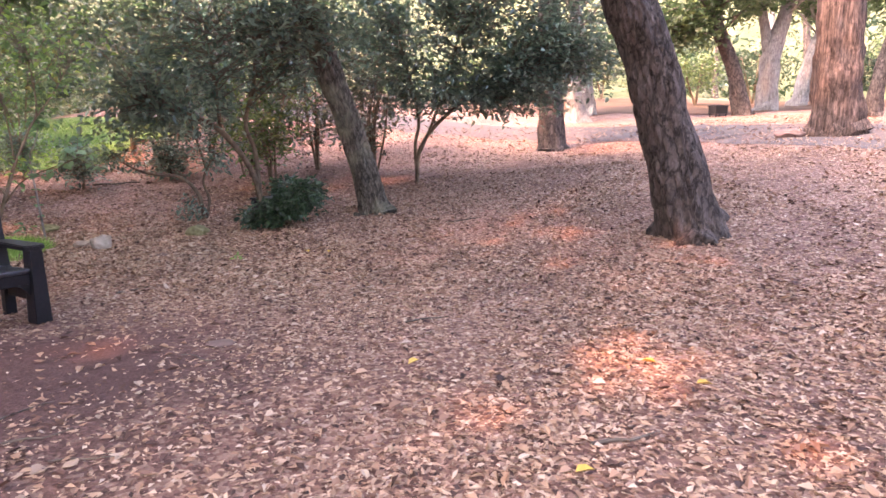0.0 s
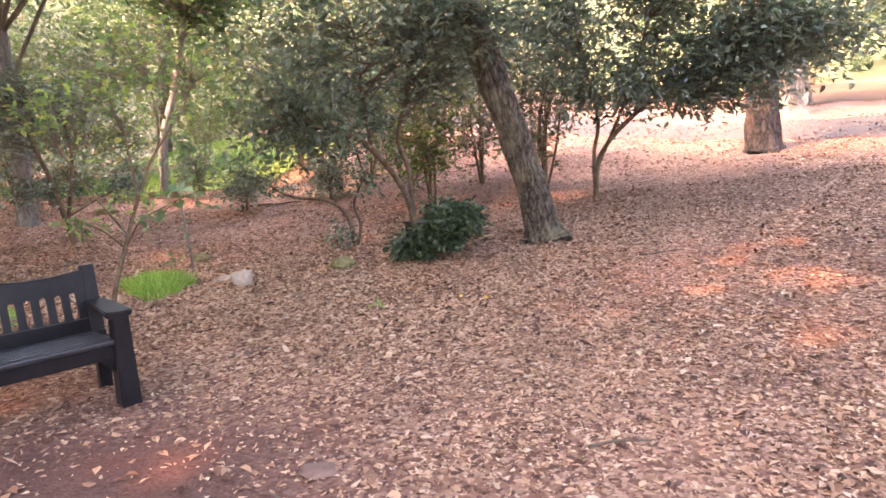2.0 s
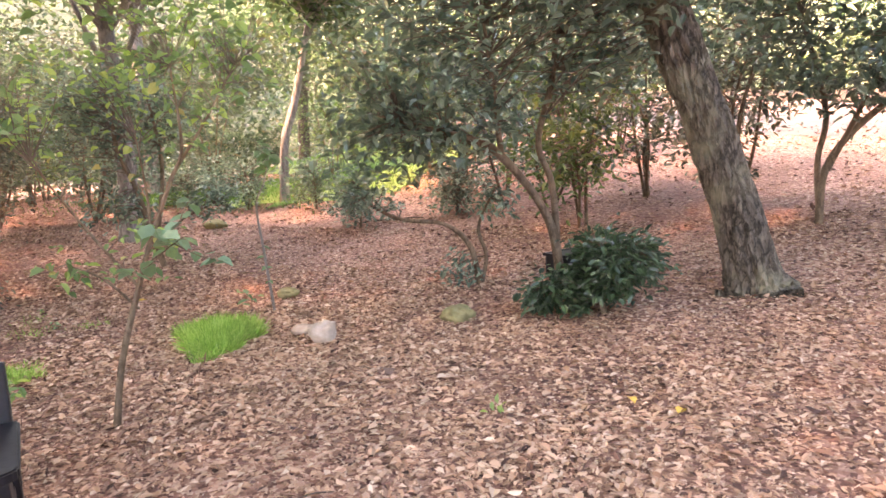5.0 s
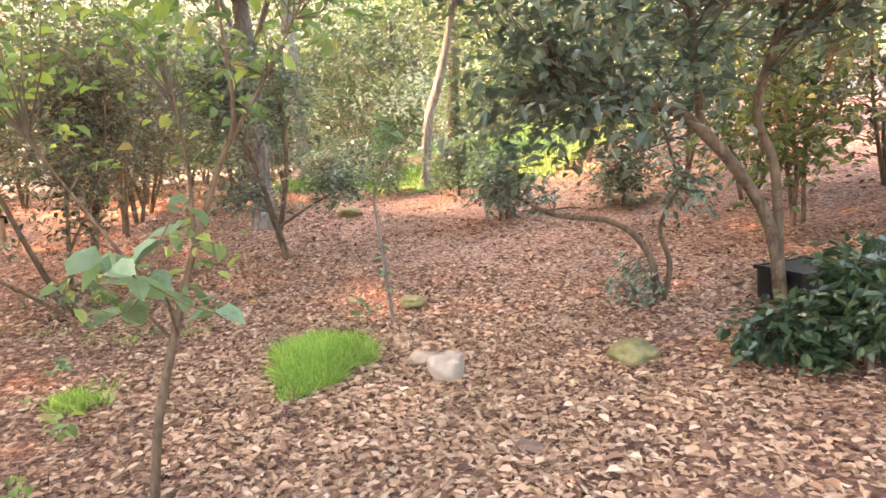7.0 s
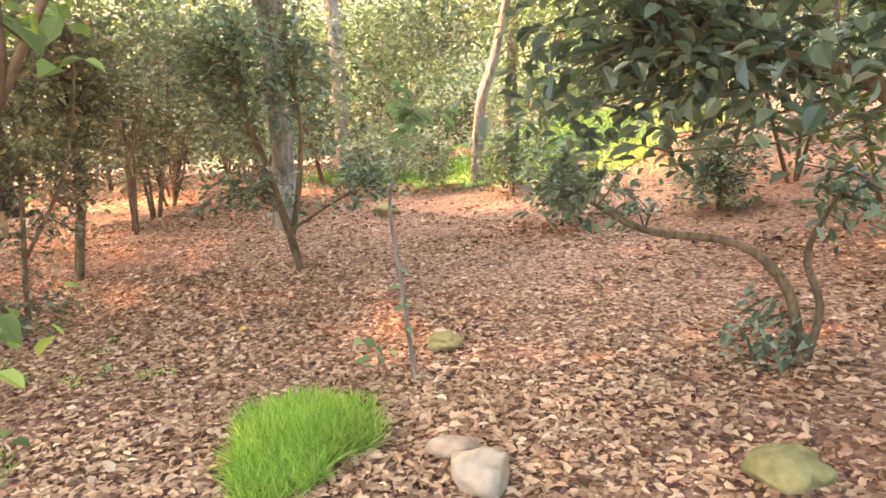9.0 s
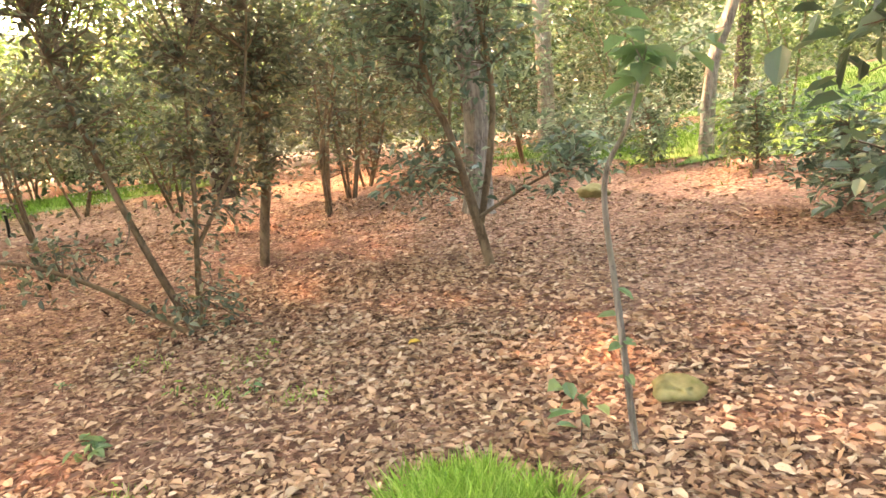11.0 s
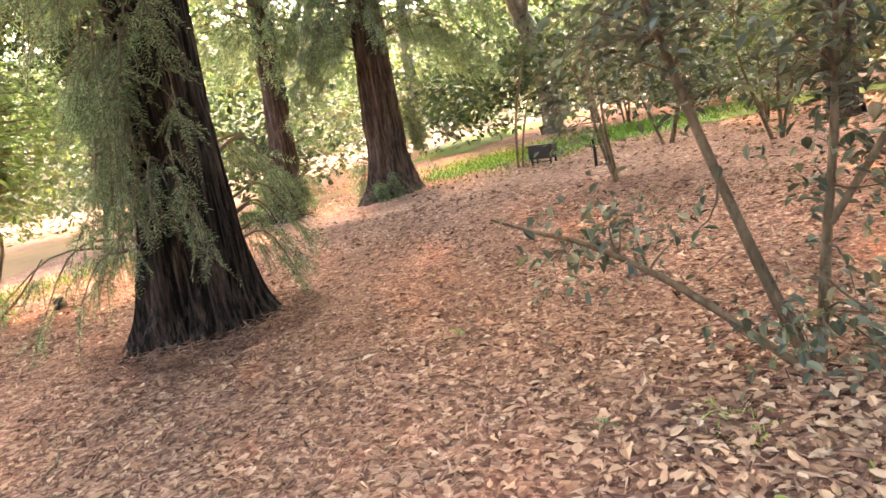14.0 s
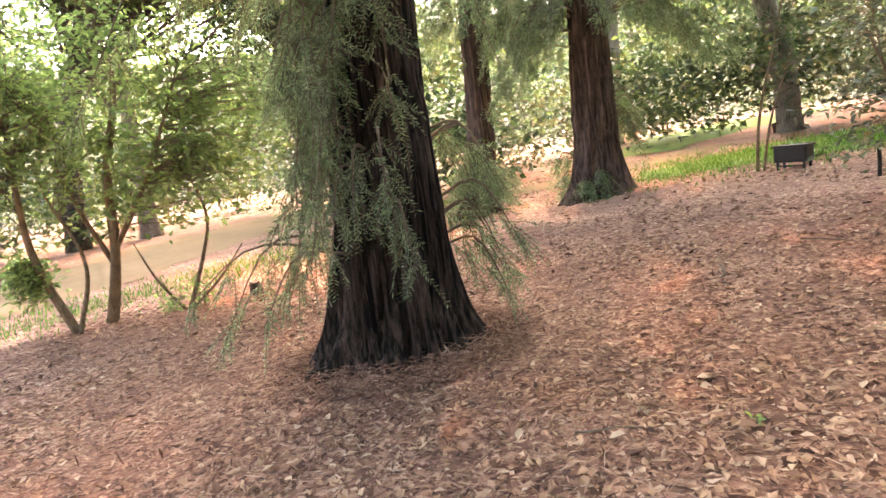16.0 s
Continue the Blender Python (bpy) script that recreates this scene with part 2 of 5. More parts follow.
M_WOODS = leaf_material("distant_leaves", [(0.0, (0.036, 0.058, 0.04)), (0.5, (0.058, 0.084, 0.055)), (0.85, (0.082, 0.108, 0.07)), (1.0, (0.12, 0.135, 0.085))], 0.7, 0.4, 0.2)
M_NEEDLE = leaf_material("redwood_needles", [(0.0, (0.14, 0.19, 0.135)), (0.6, (0.27, 0.335, 0.245)), (1.0, (0.42, 0.47, 0.34))], 0.55, 0.55, 0.3)
M_PALEWOOD = plain_material("pale_cut_wood", (0.3, 0.2, 0.12), (0.5, 0.37, 0.24), 20, 0.85)
M_YELLOW = plain_material("yellow_leaf", (0.55, 0.33, 0.05), (0.75, 0.52, 0.12), 30, 0.6)
M_BENCH = plain_material("black_brown_painted_timber", (0.006, 0.006, 0.008), (0.017, 0.0165, 0.02), 40, 0.42, bump=0.12, spec=0.35)
# Seat timber: base colour raised and blued to paint in the sky's sheen
M_SEAT = plain_material("glossy_black_timber_sky_sheen", (0.015, 0.016, 0.021), (0.045, 0.046, 0.056), 34, 0.3, bump=0.15, spec=0.6)
M_BLACK = plain_material("black_weathered_plastic", (0.008, 0.008, 0.009), (0.022, 0.022, 0.024), 30, 0.4, bump=0.1)
M_BRASS = plain_material("tarnished_brass", (0.3, 0.2, 0.08), (0.5, 0.36, 0.16), 60, 0.45, 0.9)
M_ROCK = plain_material("pale_granite", (0.34, 0.275, 0.22), (0.55, 0.46, 0.375), 25, 0.9, bump=0.5)
M_ROCKTAN = plain_material("tan_stone", (0.3, 0.22, 0.17), (0.5, 0.39, 0.31), 22, 0.9, bump=0.5)
M_FLAT = plain_material("dull_brown_stone", (0.16, 0.1, 0.085), (0.27, 0.18, 0.15), 22, 0.9, bump=0.5)
M_ROCKMOSS = plain_material("mossy_stone", (0.13, 0.13, 0.05), (0.35, 0.315, 0.165), 19, 0.95, bump=0.6)

# ---- ground ----


def soft(v, k=1.2):
    return k * np.logaddexp(0, np.asarray(v, float) / k)


def height(x, y):
    """Height of the ground: flat along the walk, rising to the north-east and gently to the north-west."""
    x, y = np.asarray(x, float), np.asarray(y, float)
    far = np.clip((np.hypot(x + 3, y - 8) - 62) / 120, 0, 1)
    return (4.1 * np.tanh(soft(x + y - 6.5) / 50) + 0.98 * np.tanh(soft(y - x - 14.5) / 14)
            + 1.2 * np.tanh(soft(y - 17.5) / 16) * np.clip((x + 22) / 7, 0, 1) * np.clip((3 - x) / 6, 0, 1)
            + 0.012 * np.sin(1.9 * x + 0.7 * y) * np.sin(1.3 * y - 0.6 * x) + 62 * far * far * (3 - 2 * far) * np.clip(0.72 + 0.5 * (0.5 * x + 0.86 * y) / (np.hypot(x, y) + 1e-6), 0.5, 1))


def gz(x, y):
    return float(height(x, y))


def quick(name, verts, faces, material, parent=None, smooth=False):
    """One mesh object from arrays of corners and of equal-sided faces."""
    verts, faces = np.asarray(verts, np.float32), np.asarray(faces, np.int32)
    me = bpy.data.meshes.new(name)
    me.vertices.add(len(verts))
    me.vertices.foreach_set("co", verts.ravel())
    k = faces.shape[1]
    me.loops.add(faces.size)
    me.loops.foreach_set("vertex_index", faces.ravel())
    me.polygons.add(len(faces))
    me.polygons.foreach_set("loop_start", np.arange(len(faces), dtype=np.int32) * k)
    me.polygons.foreach_set("use_smooth", np.full(len(faces), smooth))
    me.update(calc_edges=True)
    me.materials.append(material)
    ob = new(name, me)
    ob.parent = parent
    return ob


def part(name, bm, material, parent, label="", smooth=False):
    me = bpy.data.meshes.new(name)
    bmesh.ops.recalc_face_normals(bm, faces=bm.faces)
    for f in bm.faces:
        f.smooth = smooth
    bm.to_mesh(me)
    bm.free()
    me.materials.append(material)
    ob = new(name, me)
    ob.parent = parent
    return tagged(ob, label)


def spaced(lo, hi, step, limit):
    a = list(np.arange(lo, hi, step))
    s, v, left = step, hi, []
    while v < limit:
        a.append(v)
        s *= 1.25
        v += s
    s, v = step, lo
    while v > -limit:
        s *= 1.25
        v -= s
        left.append(v)
    return np.array(left[::-1] + a)


gx, gy = spaced(-36, 20, 0.42, 900), spaced(-14, 36, 0.42, 900)
XX, YY = np.meshgrid(gx, gy)
nx, ny = len(gx), len(gy)
idx = np.arange(nx * ny).reshape(ny, nx)
quads = np.stack([idx[:-1, :-1], idx[:-1, 1:], idx[1:, 1:], idx[1:, :-1]], -1).reshape(-1, 4)
ground = quick("ground", np.stack([XX, YY, height(XX, YY)], -1).reshape(-1, 3), quads, M_GROUND, smooth=True)
tagged(ground, "brown woodland soil strewn with dead leaves", "ground", kind="structure")


def strip(name, label, category, line, widths, material, lift=0.02, wobble=0.15):
    """A band on the ground along a line: a path, a road or a stretch of lawn."""
    pts = [Vector((*p, 0)) for p in line]
    V, F = [], []
    n, across = 14 * (len(pts) - 1), 8
    for i in range(n + 1):
        s = i / n * (len(pts) - 1)
        a = min(int(s), len(pts) - 2)
        f = s - a
        p = pts[a].lerp(pts[a + 1], f)
        d = (pts[a + 1] - pts[a]).normalized()
        w = widths[a] * (1 - f) + widths[a + 1] * f
        side = Vector((-d.y, d.x, 0))
        for j in range(across + 1):
            k = j / across * 2 - 1
            e = 1 + wobble * noise.noise(Vector((i * 0.6, 7.0 * (k > 0), len(name)))) if abs(k) == 1 else 1
            q = p + side * (w / 2 * k * e)
            V.append((q.x, q.y, gz(q.x, q.y) + lift))
    for i in range(n):
        for j in range(across):
            a = i * (across + 1) + j
            F.append((a, a + 1, a + across + 2, a + across + 1))
    ob = quick(name, V, F, material, smooth=True)
    return tagged(ob, label, category, kind="structure")


# ---- plants: makers ----


def rounded(points, n):
    """n + 1 places along a smooth line through the points."""
    p = [Vector(q) for q in points]
    p = [2 * p[0] - p[1]] + p + [2 * p[-1] - p[-2]]
    out = []
    for i in range(n + 1):
        s = i / n * (len(p) - 3)
        a = min(int(s), len(p) - 4)
        f = s - a
        p0, p1, p2, p3 = p[a:a + 4]
        out.append(0.5 * (2 * p1 + (p2 - p0) * f + (2 * p0 - 5 * p1 + 4 * p2 - p3) * f * f + (3 * p1 - p0 - 3 * p2 + p3) * f ** 3))
    return out


def tube(points, radii, rings=10, sides=8, rough=0.0, ridges=0, depth=0.0, flare=0.0, seed=0.0, plates=0.9):
    """Corners and faces of a tapered limb; ridges cut furrows along it, flare spreads its foot."""
    line = rounded(points, rings)
    V, F = [], []
    ref = Vector((0.31, 0.95, 0.05))
    length = sum((b - a).length for a, b in zip(line, line[1:]))
    run = 0.0
    for i, c in enumerate(line):
        if i:
            run += (c - line[i - 1]).length
        d = (line[min(i + 1, rings)] - line[max(i - 1, 0)]).normalized()
        u = d.cross(ref).normalized() if abs(d.dot(ref)) < 0.95 else d.cross(Vector((1, 0, 0))).normalized()
        w = d.cross(u)
        s = i / rings * (len(radii) - 1)
        a = min(int(s), len(radii) - 2)
        r0 = radii[a] + (radii[a + 1] - radii[a]) * (s - a)
        for j in range(sides):
            t = 2 * math.pi * j / sides
            r = r0
            if rough:
                r *= 1 + rough * noise.noise(Vector((math.cos(t) * 1.5 + seed, math.sin(t) * 1.5, run * 1.6)))
            if ridges:
                g = noise.noise(Vector((math.cos(t) * ridges / 4 + seed, math.sin(t) * ridges / 4, run * plates + seed)))
                r *= 1 - depth * max(0.0, 0.55 - 2.2 * abs(g))
            if flare:
                lobes = 0.55 + 0.45 * math.sin(5 * t + seed) + 0.3 * math.sin(3 * t + 2 * seed)
                r *= 1 + flare * math.exp(-run / 0.26) * lobes + 0.4 * flare * math.exp(-run / 0.5)
            V.append(c + (u * math.cos(t) + w * math.sin(t)) * r)
    for i in range(rings):
        for j in range(sides):
            k = (j + 1) % sides
            F.append((i * sides + j, i * sides + k, (i + 1) * sides + k, (i + 1) * sides + j))
    return [tuple(v) for v in V], F


def join(tubes):
    V, F = [], []
    for v, f in tubes:
        o = len(V)
        V += v
        F += [tuple(i + o for i in q) for q in f]
    return V, F


def limb(name, points, radii, material, parent, **k):
    v, f = tube(points, radii, **k)
    return quick(name, v, f, material, parent, smooth=True)


def blades(rng, place, along, normal, length, width, fold=0.25, fine=True):
    """Leaves as folded blades: place, direction, upper side (n x 3 each), length and width (n)."""
    n = len(place)
    along = along / np.linalg.norm(along, axis=1, keepdims=True)
    side = np.cross(along, normal)
    side /= np.linalg.norm(side, axis=1, keepdims=True) + 1e-9
    up = np.cross(side, along)
    L, W = length[:, None], width[:, None]
    lift = fold * W
    if fine:
        V = np.stack([place, place + along * L * 0.3 + side * W * 0.48 + up * lift, place + along * L * 0.68 + side * W * 0.42 + up * lift * 0.8,
                      place + along * L - up * L * 0.1, place + along * L * 0.68 - side * W * 0.42 + up * lift * 0.8,
                      place + along * L * 0.3 - side * W * 0.48 + up * lift], 1).reshape(-1, 3)
        base = np.arange(n)[:, None] * 6
        F = np.concatenate([base + np.array([[0, 1, 2, 3]]), base + np.array([[0, 3, 4, 5]])], 1).reshape(-1, 4)
    else:
        k = np.arange(n)[:, None]
        p, q = 0.5 + 0.17 * np.sin(k * 12.9898), 0.5 + 0.17 * np.sin(k * 7.233 + 2)
        V = np.stack([place, place + along * L * p + side * W * (0.32 + 0.36 * q) + up * lift, place + along * L + side * W * (p - 0.5), place + along * L * q - side * W * (0.32 + 0.36 * p) + up * lift], 1).reshape(-1, 3)
        F = np.arange(n * 4).reshape(-1, 4)
    return V, F


def unit(rng, n):
    v = rng.normal(size=(n, 3))
    return v / np.linalg.norm(v, axis=1, keepdims=True)


def leafage(name, rng, place, size, material, parent, droop=0.25, slim=0.5, fine=True, spread=None):
    n = len(place)
    d = unit(rng, n) * np.array([1, 1, 0.55]) + np.array([0, 0, -droop])
    if spread is not None:
        d += spread
    up = unit(rng, n) * 0.65 + np.array([0, 0, 1.0])
    L = size * rng.uniform(0.55, 1.25, n)
    V, F = blades(rng, place, d, up, L, L * slim * rng.uniform(0.8, 1.2, n), fine=fine)
    return quick(name, V, F, material, parent)


def thing(name, x, y, label, category, group="", kind="", z=None):
    e = new(name)
    e.location = (x, y, gz(x, y) if z is None else z)
    return tagged(e, label, category, group, kind)


def rel(e, points):
    o = e.location
    return [(p[0] - o.x, p[1] - o.y, p[2] - o.z) for p in points]


# Places where the sun comes down through gaps in the crowns: x, y, radius
GAPS = [(1.45, 3.78, 0.58), (0.33, 3.17, 0.4), (2.05, 7.8, 0.36), (1.2, 7.75, 0.22), (-2.3, 4.5, 0.45), (1.85, 2.68, 0.34), (-6.5, 13.4, 0.45), (-7.2, 12.8, 0.35), (-5.2, 12.7, 0.28),
        (-2.0, 13.6, 0.5), (-7.1, 13.3, 0.35), (-8.1, 11.2, 0.25), (-13.1, 5.4, 0.26), (3.1, 7.0, 0.3), (-11.6, 6.6, 0.18)]


def sunlit(P):
    """Which of the places P (n x 3) would throw their shadow into a gap of light, or onto the open ground far off."""
    k = (P[:, 2] - height(P[:, 0], P[:, 1])) / TO_SUN.z
    gx0, gy0 = P[:, 0] - TO_SUN.x * k, P[:, 1] - TO_SUN.y * k
    k = (P[:, 2] - height(gx0, gy0)) / TO_SUN.z
    gx0, gy0 = P[:, 0] - TO_SUN.x * k, P[:, 1] - TO_SUN.y * k
    hit = np.zeros(len(P), bool)
    for x, y, r in GAPS:
        hit |= np.hypot(gx0 - x, gy0 - y) < r * (1 + 0.35 * np.sin(5 * np.arctan2(gy0 - y, gx0 - x) + x))
    return hit


def crown_points(rng, blobs, starts, twigs, per, scatter):
    """Twigs from limb points out to places in the blobs, and leaf places along them."""
    starts = np.asarray(starts, float)
    total = sum(b[2] for b in blobs)
    tubes, leaves, outs = [], [], []
    for c, r, wgt in blobs:
        for _ in range(max(1, int(twigs * wgt / total))):
            v = rng.normal(size=3)
            v /= np.linalg.norm(v)
            t = np.array(c) + v * np.array(r) * rng.uniform(0.25, 1.0) ** 0.6
            cand = starts[starts[:, 2] < t[2] + 0.25]
            cand = cand if len(cand) else starts
            w = np.linalg.norm(cand - t, axis=1) * rng.uniform(0.8, 1.25, len(cand))
            s = cand[np.argmin(w)]
            m = (s + t) / 2 + rng.normal(size=3) * 0.08 * np.linalg.norm(t - s) + np.array([0, 0, 0.06]) * np.linalg.norm(t - s)
            tubes.append((s, m, t))
            f = rng.uniform(0.3, 1.05, per) ** 0.8
            f = f[:, None]
            p = (1 - f) ** 2 * s + 2 * f * (1 - f) * m + f * f * t
            leaves.append(p + rng.normal(size=(per, 3)) * scatter)
            outs.append(np.repeat((t - s)[None] / (np.linalg.norm(t - s) + 1e-6), per, 0))
    return tubes, np.concatenate(leaves), np.concatenate(outs)


def woody(name, label, category, base, stems, radii, blobs, twigs, per, size, leaf, bark=None, seed=1, scatter=0.07, droop=0.25, slim=0.5,
          twig_r=0.006, fine=True, sides=8, gaps=False, stem_name="stem", group="", **k):
    """A shrub or tree: stems or trunk, twigs, and a crown of single leaves."""
    rng = np.random.default_rng(seed)
    e = thing(name, base[0], base[1], label, category, group)
    starts = []
    for s, r in zip(stems, radii):
        pts = rel(e, s)
        limb(stem_name if len(s) > 1 else "branch", pts, r, bark or M_STEM, e, rings=max(8, 5 * len(s)), sides=sides, rough=0.25, seed=seed * 1.7, **k)
        line = rounded(pts, 12)
        starts += [tuple(p) for p in line[2:]]
    bl = [((c[0] - e.location.x, c[1] - e.location.y, c[2] - e.location.z), r, w) for c, r, w in blobs]
    tubes, leaves, outs = crown_points(rng, bl, starts, twigs, per, scatter)
    if gaps:
        keep = ~sunlit(leaves + np.array(e.location))
        leaves, outs = leaves[keep], outs[keep]
    tv = join([tube(t, (twig_r * 1.6, twig_r, twig_r * 0.4), rings=3, sides=3) for t in tubes])
    tagged(quick("branchwork", *tv, M_TWIG, e, smooth=True), kind="stuff")
    low = height(leaves[:, 0] + e.location.x, leaves[:, 1] + e.location.y) - e.location.z + 0.05
    leaves[:, 2] = np.maximum(leaves[:, 2], low)
    leafage("crown", rng, leaves, size, leaf, e, droop, slim, fine, outs * 0.6)
    return e

# ---- paths and lawns ----
strip("road", "worn pale grey park road crossing the slope", "road", [(-12, 27.5), (-3, 24.0), (2.6, 21.0), (6.4, 19.6), (9.4, 17.0), (14, 9), (18, 0)], [3.5, 3.2, 3.0, 4.2, 4.8, 5, 5], M_ROAD, 0.012, 0.35)
strip("dirt_clearing", "sunlit dry tan clearing beyond the road", "ground", [(-6, 37), (8, 34), (20, 31), (34, 20), (44, 6)], [12, 15, 15, 16, 16], M_DIRT, 0.026, 0.3)
strip("dirt_path", "dry tan footpath below the trees", "path", [(-3.5, -7.5), (-10.5, -6.2), (-16, -8.6), (-24, -10.5), (-36, -11)], [4.4, 4.2, 4.2, 4.4, 4.4], M_TRACK, 0.016, 0.35)
strip("dirt_path_upper", "patch of sunlit tan path among the shrubs", "path", [(-18.8, -1.2), (-20.2, 0.6), (-21.2, 2.2), (-23, 3.0)], [0.9, 1.6, 1.8, 1.2], M_TRACK, 0.018, 0.5)
strip("dirt_path_far", "pale path far behind the shrubs", "path", [(-22, 12.8), (-28, 18), (-34, 24), (-38, 32)], [2.5, 3.4, 4, 4], M_DIRT, 0.03)
strip("lawn_north", "bright green lawn behind the shrubs", "lawn", [(-15.5, 16.6), (-11.5, 18.0), (-7.6, 18.4)], [2.4, 5.2, 4.2], M_LAWN, 0.03, 0.5)
strip("lawn_far", "bright green lawn on the rise", "lawn", [(-19, 27), (-14, 24.6), (-10, 22.6), (-7.0, 21)], [7, 7, 5, 2], M_LAWN, 0.04, 0.4)
strip("lawn_slope", "sunny pale green grass on the far slope", "lawn", [(-23.4, 1.0), (-28, 1.1), (-36, 2.5)], [2.0, 4.0, 5.0], M_LAWN, 0.02, 0.5)
strip("lawn_west", "bright green lawn beside the path", "lawn", [(-18.6, 2.6), (-19.8, 5.4), (-20.6, 8.4), (-19.6, 11.5)], [1.2, 3.2, 4.2, 2], M_LAWN, 0.03, 0.4)


def grass(name, label, rng, P, size, kind="", parent=None, category="grass"):
    n = len(P)
    d = unit(rng, n) * 0.85 + np.array([0, 0, 0.9])
    mid = P.mean(0)
    off = np.linalg.norm((P - mid)[:, :2], axis=1)
    L = size * rng.uniform(0.35, 1.5, n) * (1.2 - 0.75 * (off / off.max()) ** 2)
    V, F = blades(rng, P, d, unit(rng, n), L, np.full(n, 0.008), 0.1, fine=False)
    ob = quick(name, V, F, M_GRASS, parent)
    return tagged(ob, label, category, kind=kind) if parent is None else ob


def tuft(x, y, rx, ry, n, size, seed, label, turn=0.0):
    """A low cushion of fresh grass."""
    rng = np.random.default_rng(seed)
    a, r = rng.uniform(0, 2 * math.pi, n), rng.uniform(0, 1, n) ** 0.58
    r *= 1 + 0.22 * np.sin(3 * a + seed) + 0.12 * np.sin(7 * a)
    u, v = rx * r * np.cos(a), ry * r * np.sin(a)
    px, py = x + u * math.cos(turn) - v * math.sin(turn), y + u * math.sin(turn) + v * math.cos(turn)
    P = np.stack([px, py, height(px, py)], -1)
    grass("grass_tuft", label, rng, P, size * 1.0, kind="stuff")


def lawn_blades(name, line, width, n, seed):
    rng = np.random.default_rng(seed)
    seg = rng.integers(0, len(line) - 1, n)
    f = rng.uniform(0, 1, n)
    L = np.array(line, float)
    c = L[seg] * (1 - f[:, None]) + L[seg + 1] * f[:, None]
    c += rng.normal(size=(n, 2)) * width / 3.4
    P = np.stack([c[:, 0], c[:, 1], height(c[:, 0], c[:, 1]) + 0.02], -1)
    d = unit(rng, n) * 0.5 + np.array([0, 0, 1.0])
    V, F = blades(rng, P, d, unit(rng, n), rng.uniform(0.04, 0.13, n), np.full(n, 0.016), 0.1, fine=False)
    tagged(quick(name, V, F, M_LAWNBLADE), "uneven fresh grass blades on the lawn", "grass", kind="stuff")


lawn_blades("lawn_grass", [(-15, 16.8), (-11.5, 18.0), (-8.0, 18.4)], 4.4, 11000, 3)
lawn_blades("lawn_grass", [(-17, 26), (-14, 24.6), (-9.5, 22.4)], 5.0, 9000, 9)
lawn_blades("lawn_grass", [(-18.5, 2.8), (-19.8, 5.4), (-20.4, 8.4)], 3.2, 8000, 4)
lawn_blades("low_grass", [(-8.8, -3.0), (-12.5, -2.6), (-16.5, -2.4), (-20, -2.0)], 2.2, 5000, 8)
tuft(-5.02, 8.55, 0.52, 0.34, 9000, 0.14, 5, "bright green grass tuft among dead leaves", 2.2)
tuft(-6.0, 7.22, 0.24, 0.17, 700, 0.09, 6, "thin low green grass patch among leaves", 0.3)

# ---- large trees ----


def tree(name, label, base, trunk, radii, crown, twigs, per, size, leaf, bark, seed, sides=28, ridges=14, depth=0.12, flare=0.35, rings=44, limbs=(), scatter=0.3, category="tree", gaps=True, plates=1.6):
    """A tree: furrowed trunk with a spread foot, limbs, twigs, a crown of leaves."""
    rng = np.random.default_rng(seed)
    e = thing(name, base[0], base[1], label, category)
    pts = rel(e, [(base[0] + 0.02, base[1], e.location.z - 0.12)] + list(trunk))
    limb("trunk", pts, radii, bark, e, rings=rings, sides=sides, rough=0.22, ridges=ridges, depth=depth, flare=flare, seed=seed * 1.3, plates=plates)
    starts = [tuple(p) for p in rounded(pts, 12)[9:]]
    for l, r in limbs:
        lp = rel(e, l)
        limb("limb", lp, r, bark, e, rings=14, sides=12, rough=0.25, ridges=8, depth=0.06, seed=seed)
        starts += [tuple(p) for p in rounded(lp, 10)[3:]]
    o = e.location
    bl = [((c[0] - o.x, c[1] - o.y, c[2] - o.z), r, w) for c, r, w in crown]
    tubes, leaves, outs = crown_points(rng, bl, starts, twigs, per, scatter)
    if gaps:
        keep = ~sunlit(leaves + np.array(o))
        leaves, outs = leaves[keep], outs[keep]
    tagged(quick("branchwork", *join([tube(t, (0.05, 0.03, 0.008), rings=4, sides=4) for t in tubes]), bark, e, smooth=True), kind="stuff")
    leafage("crown", rng, leaves, size, leaf, e, 0.2, 0.55, False, outs * 0.5)
    return e


# Crown lumps far from a trunk are added, out of view, to block sun
tree("leaning_oak", "leaning oak with deeply cracked grey-brown bark", (3.39, 7.28),
     [(3.39, 7.28, 0.34), (3.08, 7.3, 1.43), (2.79, 7.32, 2.37), (2.55, 7.33, 2.97), (2.0, 7.5, 4.4), (1.5, 7.6, 6.0)], (0.34, 0.325, 0.3, 0.28, 0.27, 0.23, 0.16),
     [((0.5, 6.5, 8.2), (4.6, 4.2, 1.6), 3), ((-2.5, 4.0, 8.8), (4.2, 3.6, 1.3), 3)], 250, 75, 0.28, M_OAKLEAF, M_OAK, 11, sides=112, rings=150, ridges=16, depth=0.2, flare=0.42, plates=3.2,
     limbs=[([(2.55, 7.33, 3.0), (3.0, 8.0, 4.6), (3.6, 9.2, 6.6)], (0.18, 0.13, 0.07)), ([(2.0, 7.5, 4.4), (0.2, 6.4, 6.6), (-2.0, 5.0, 8.2)], (0.2, 0.14, 0.07))])
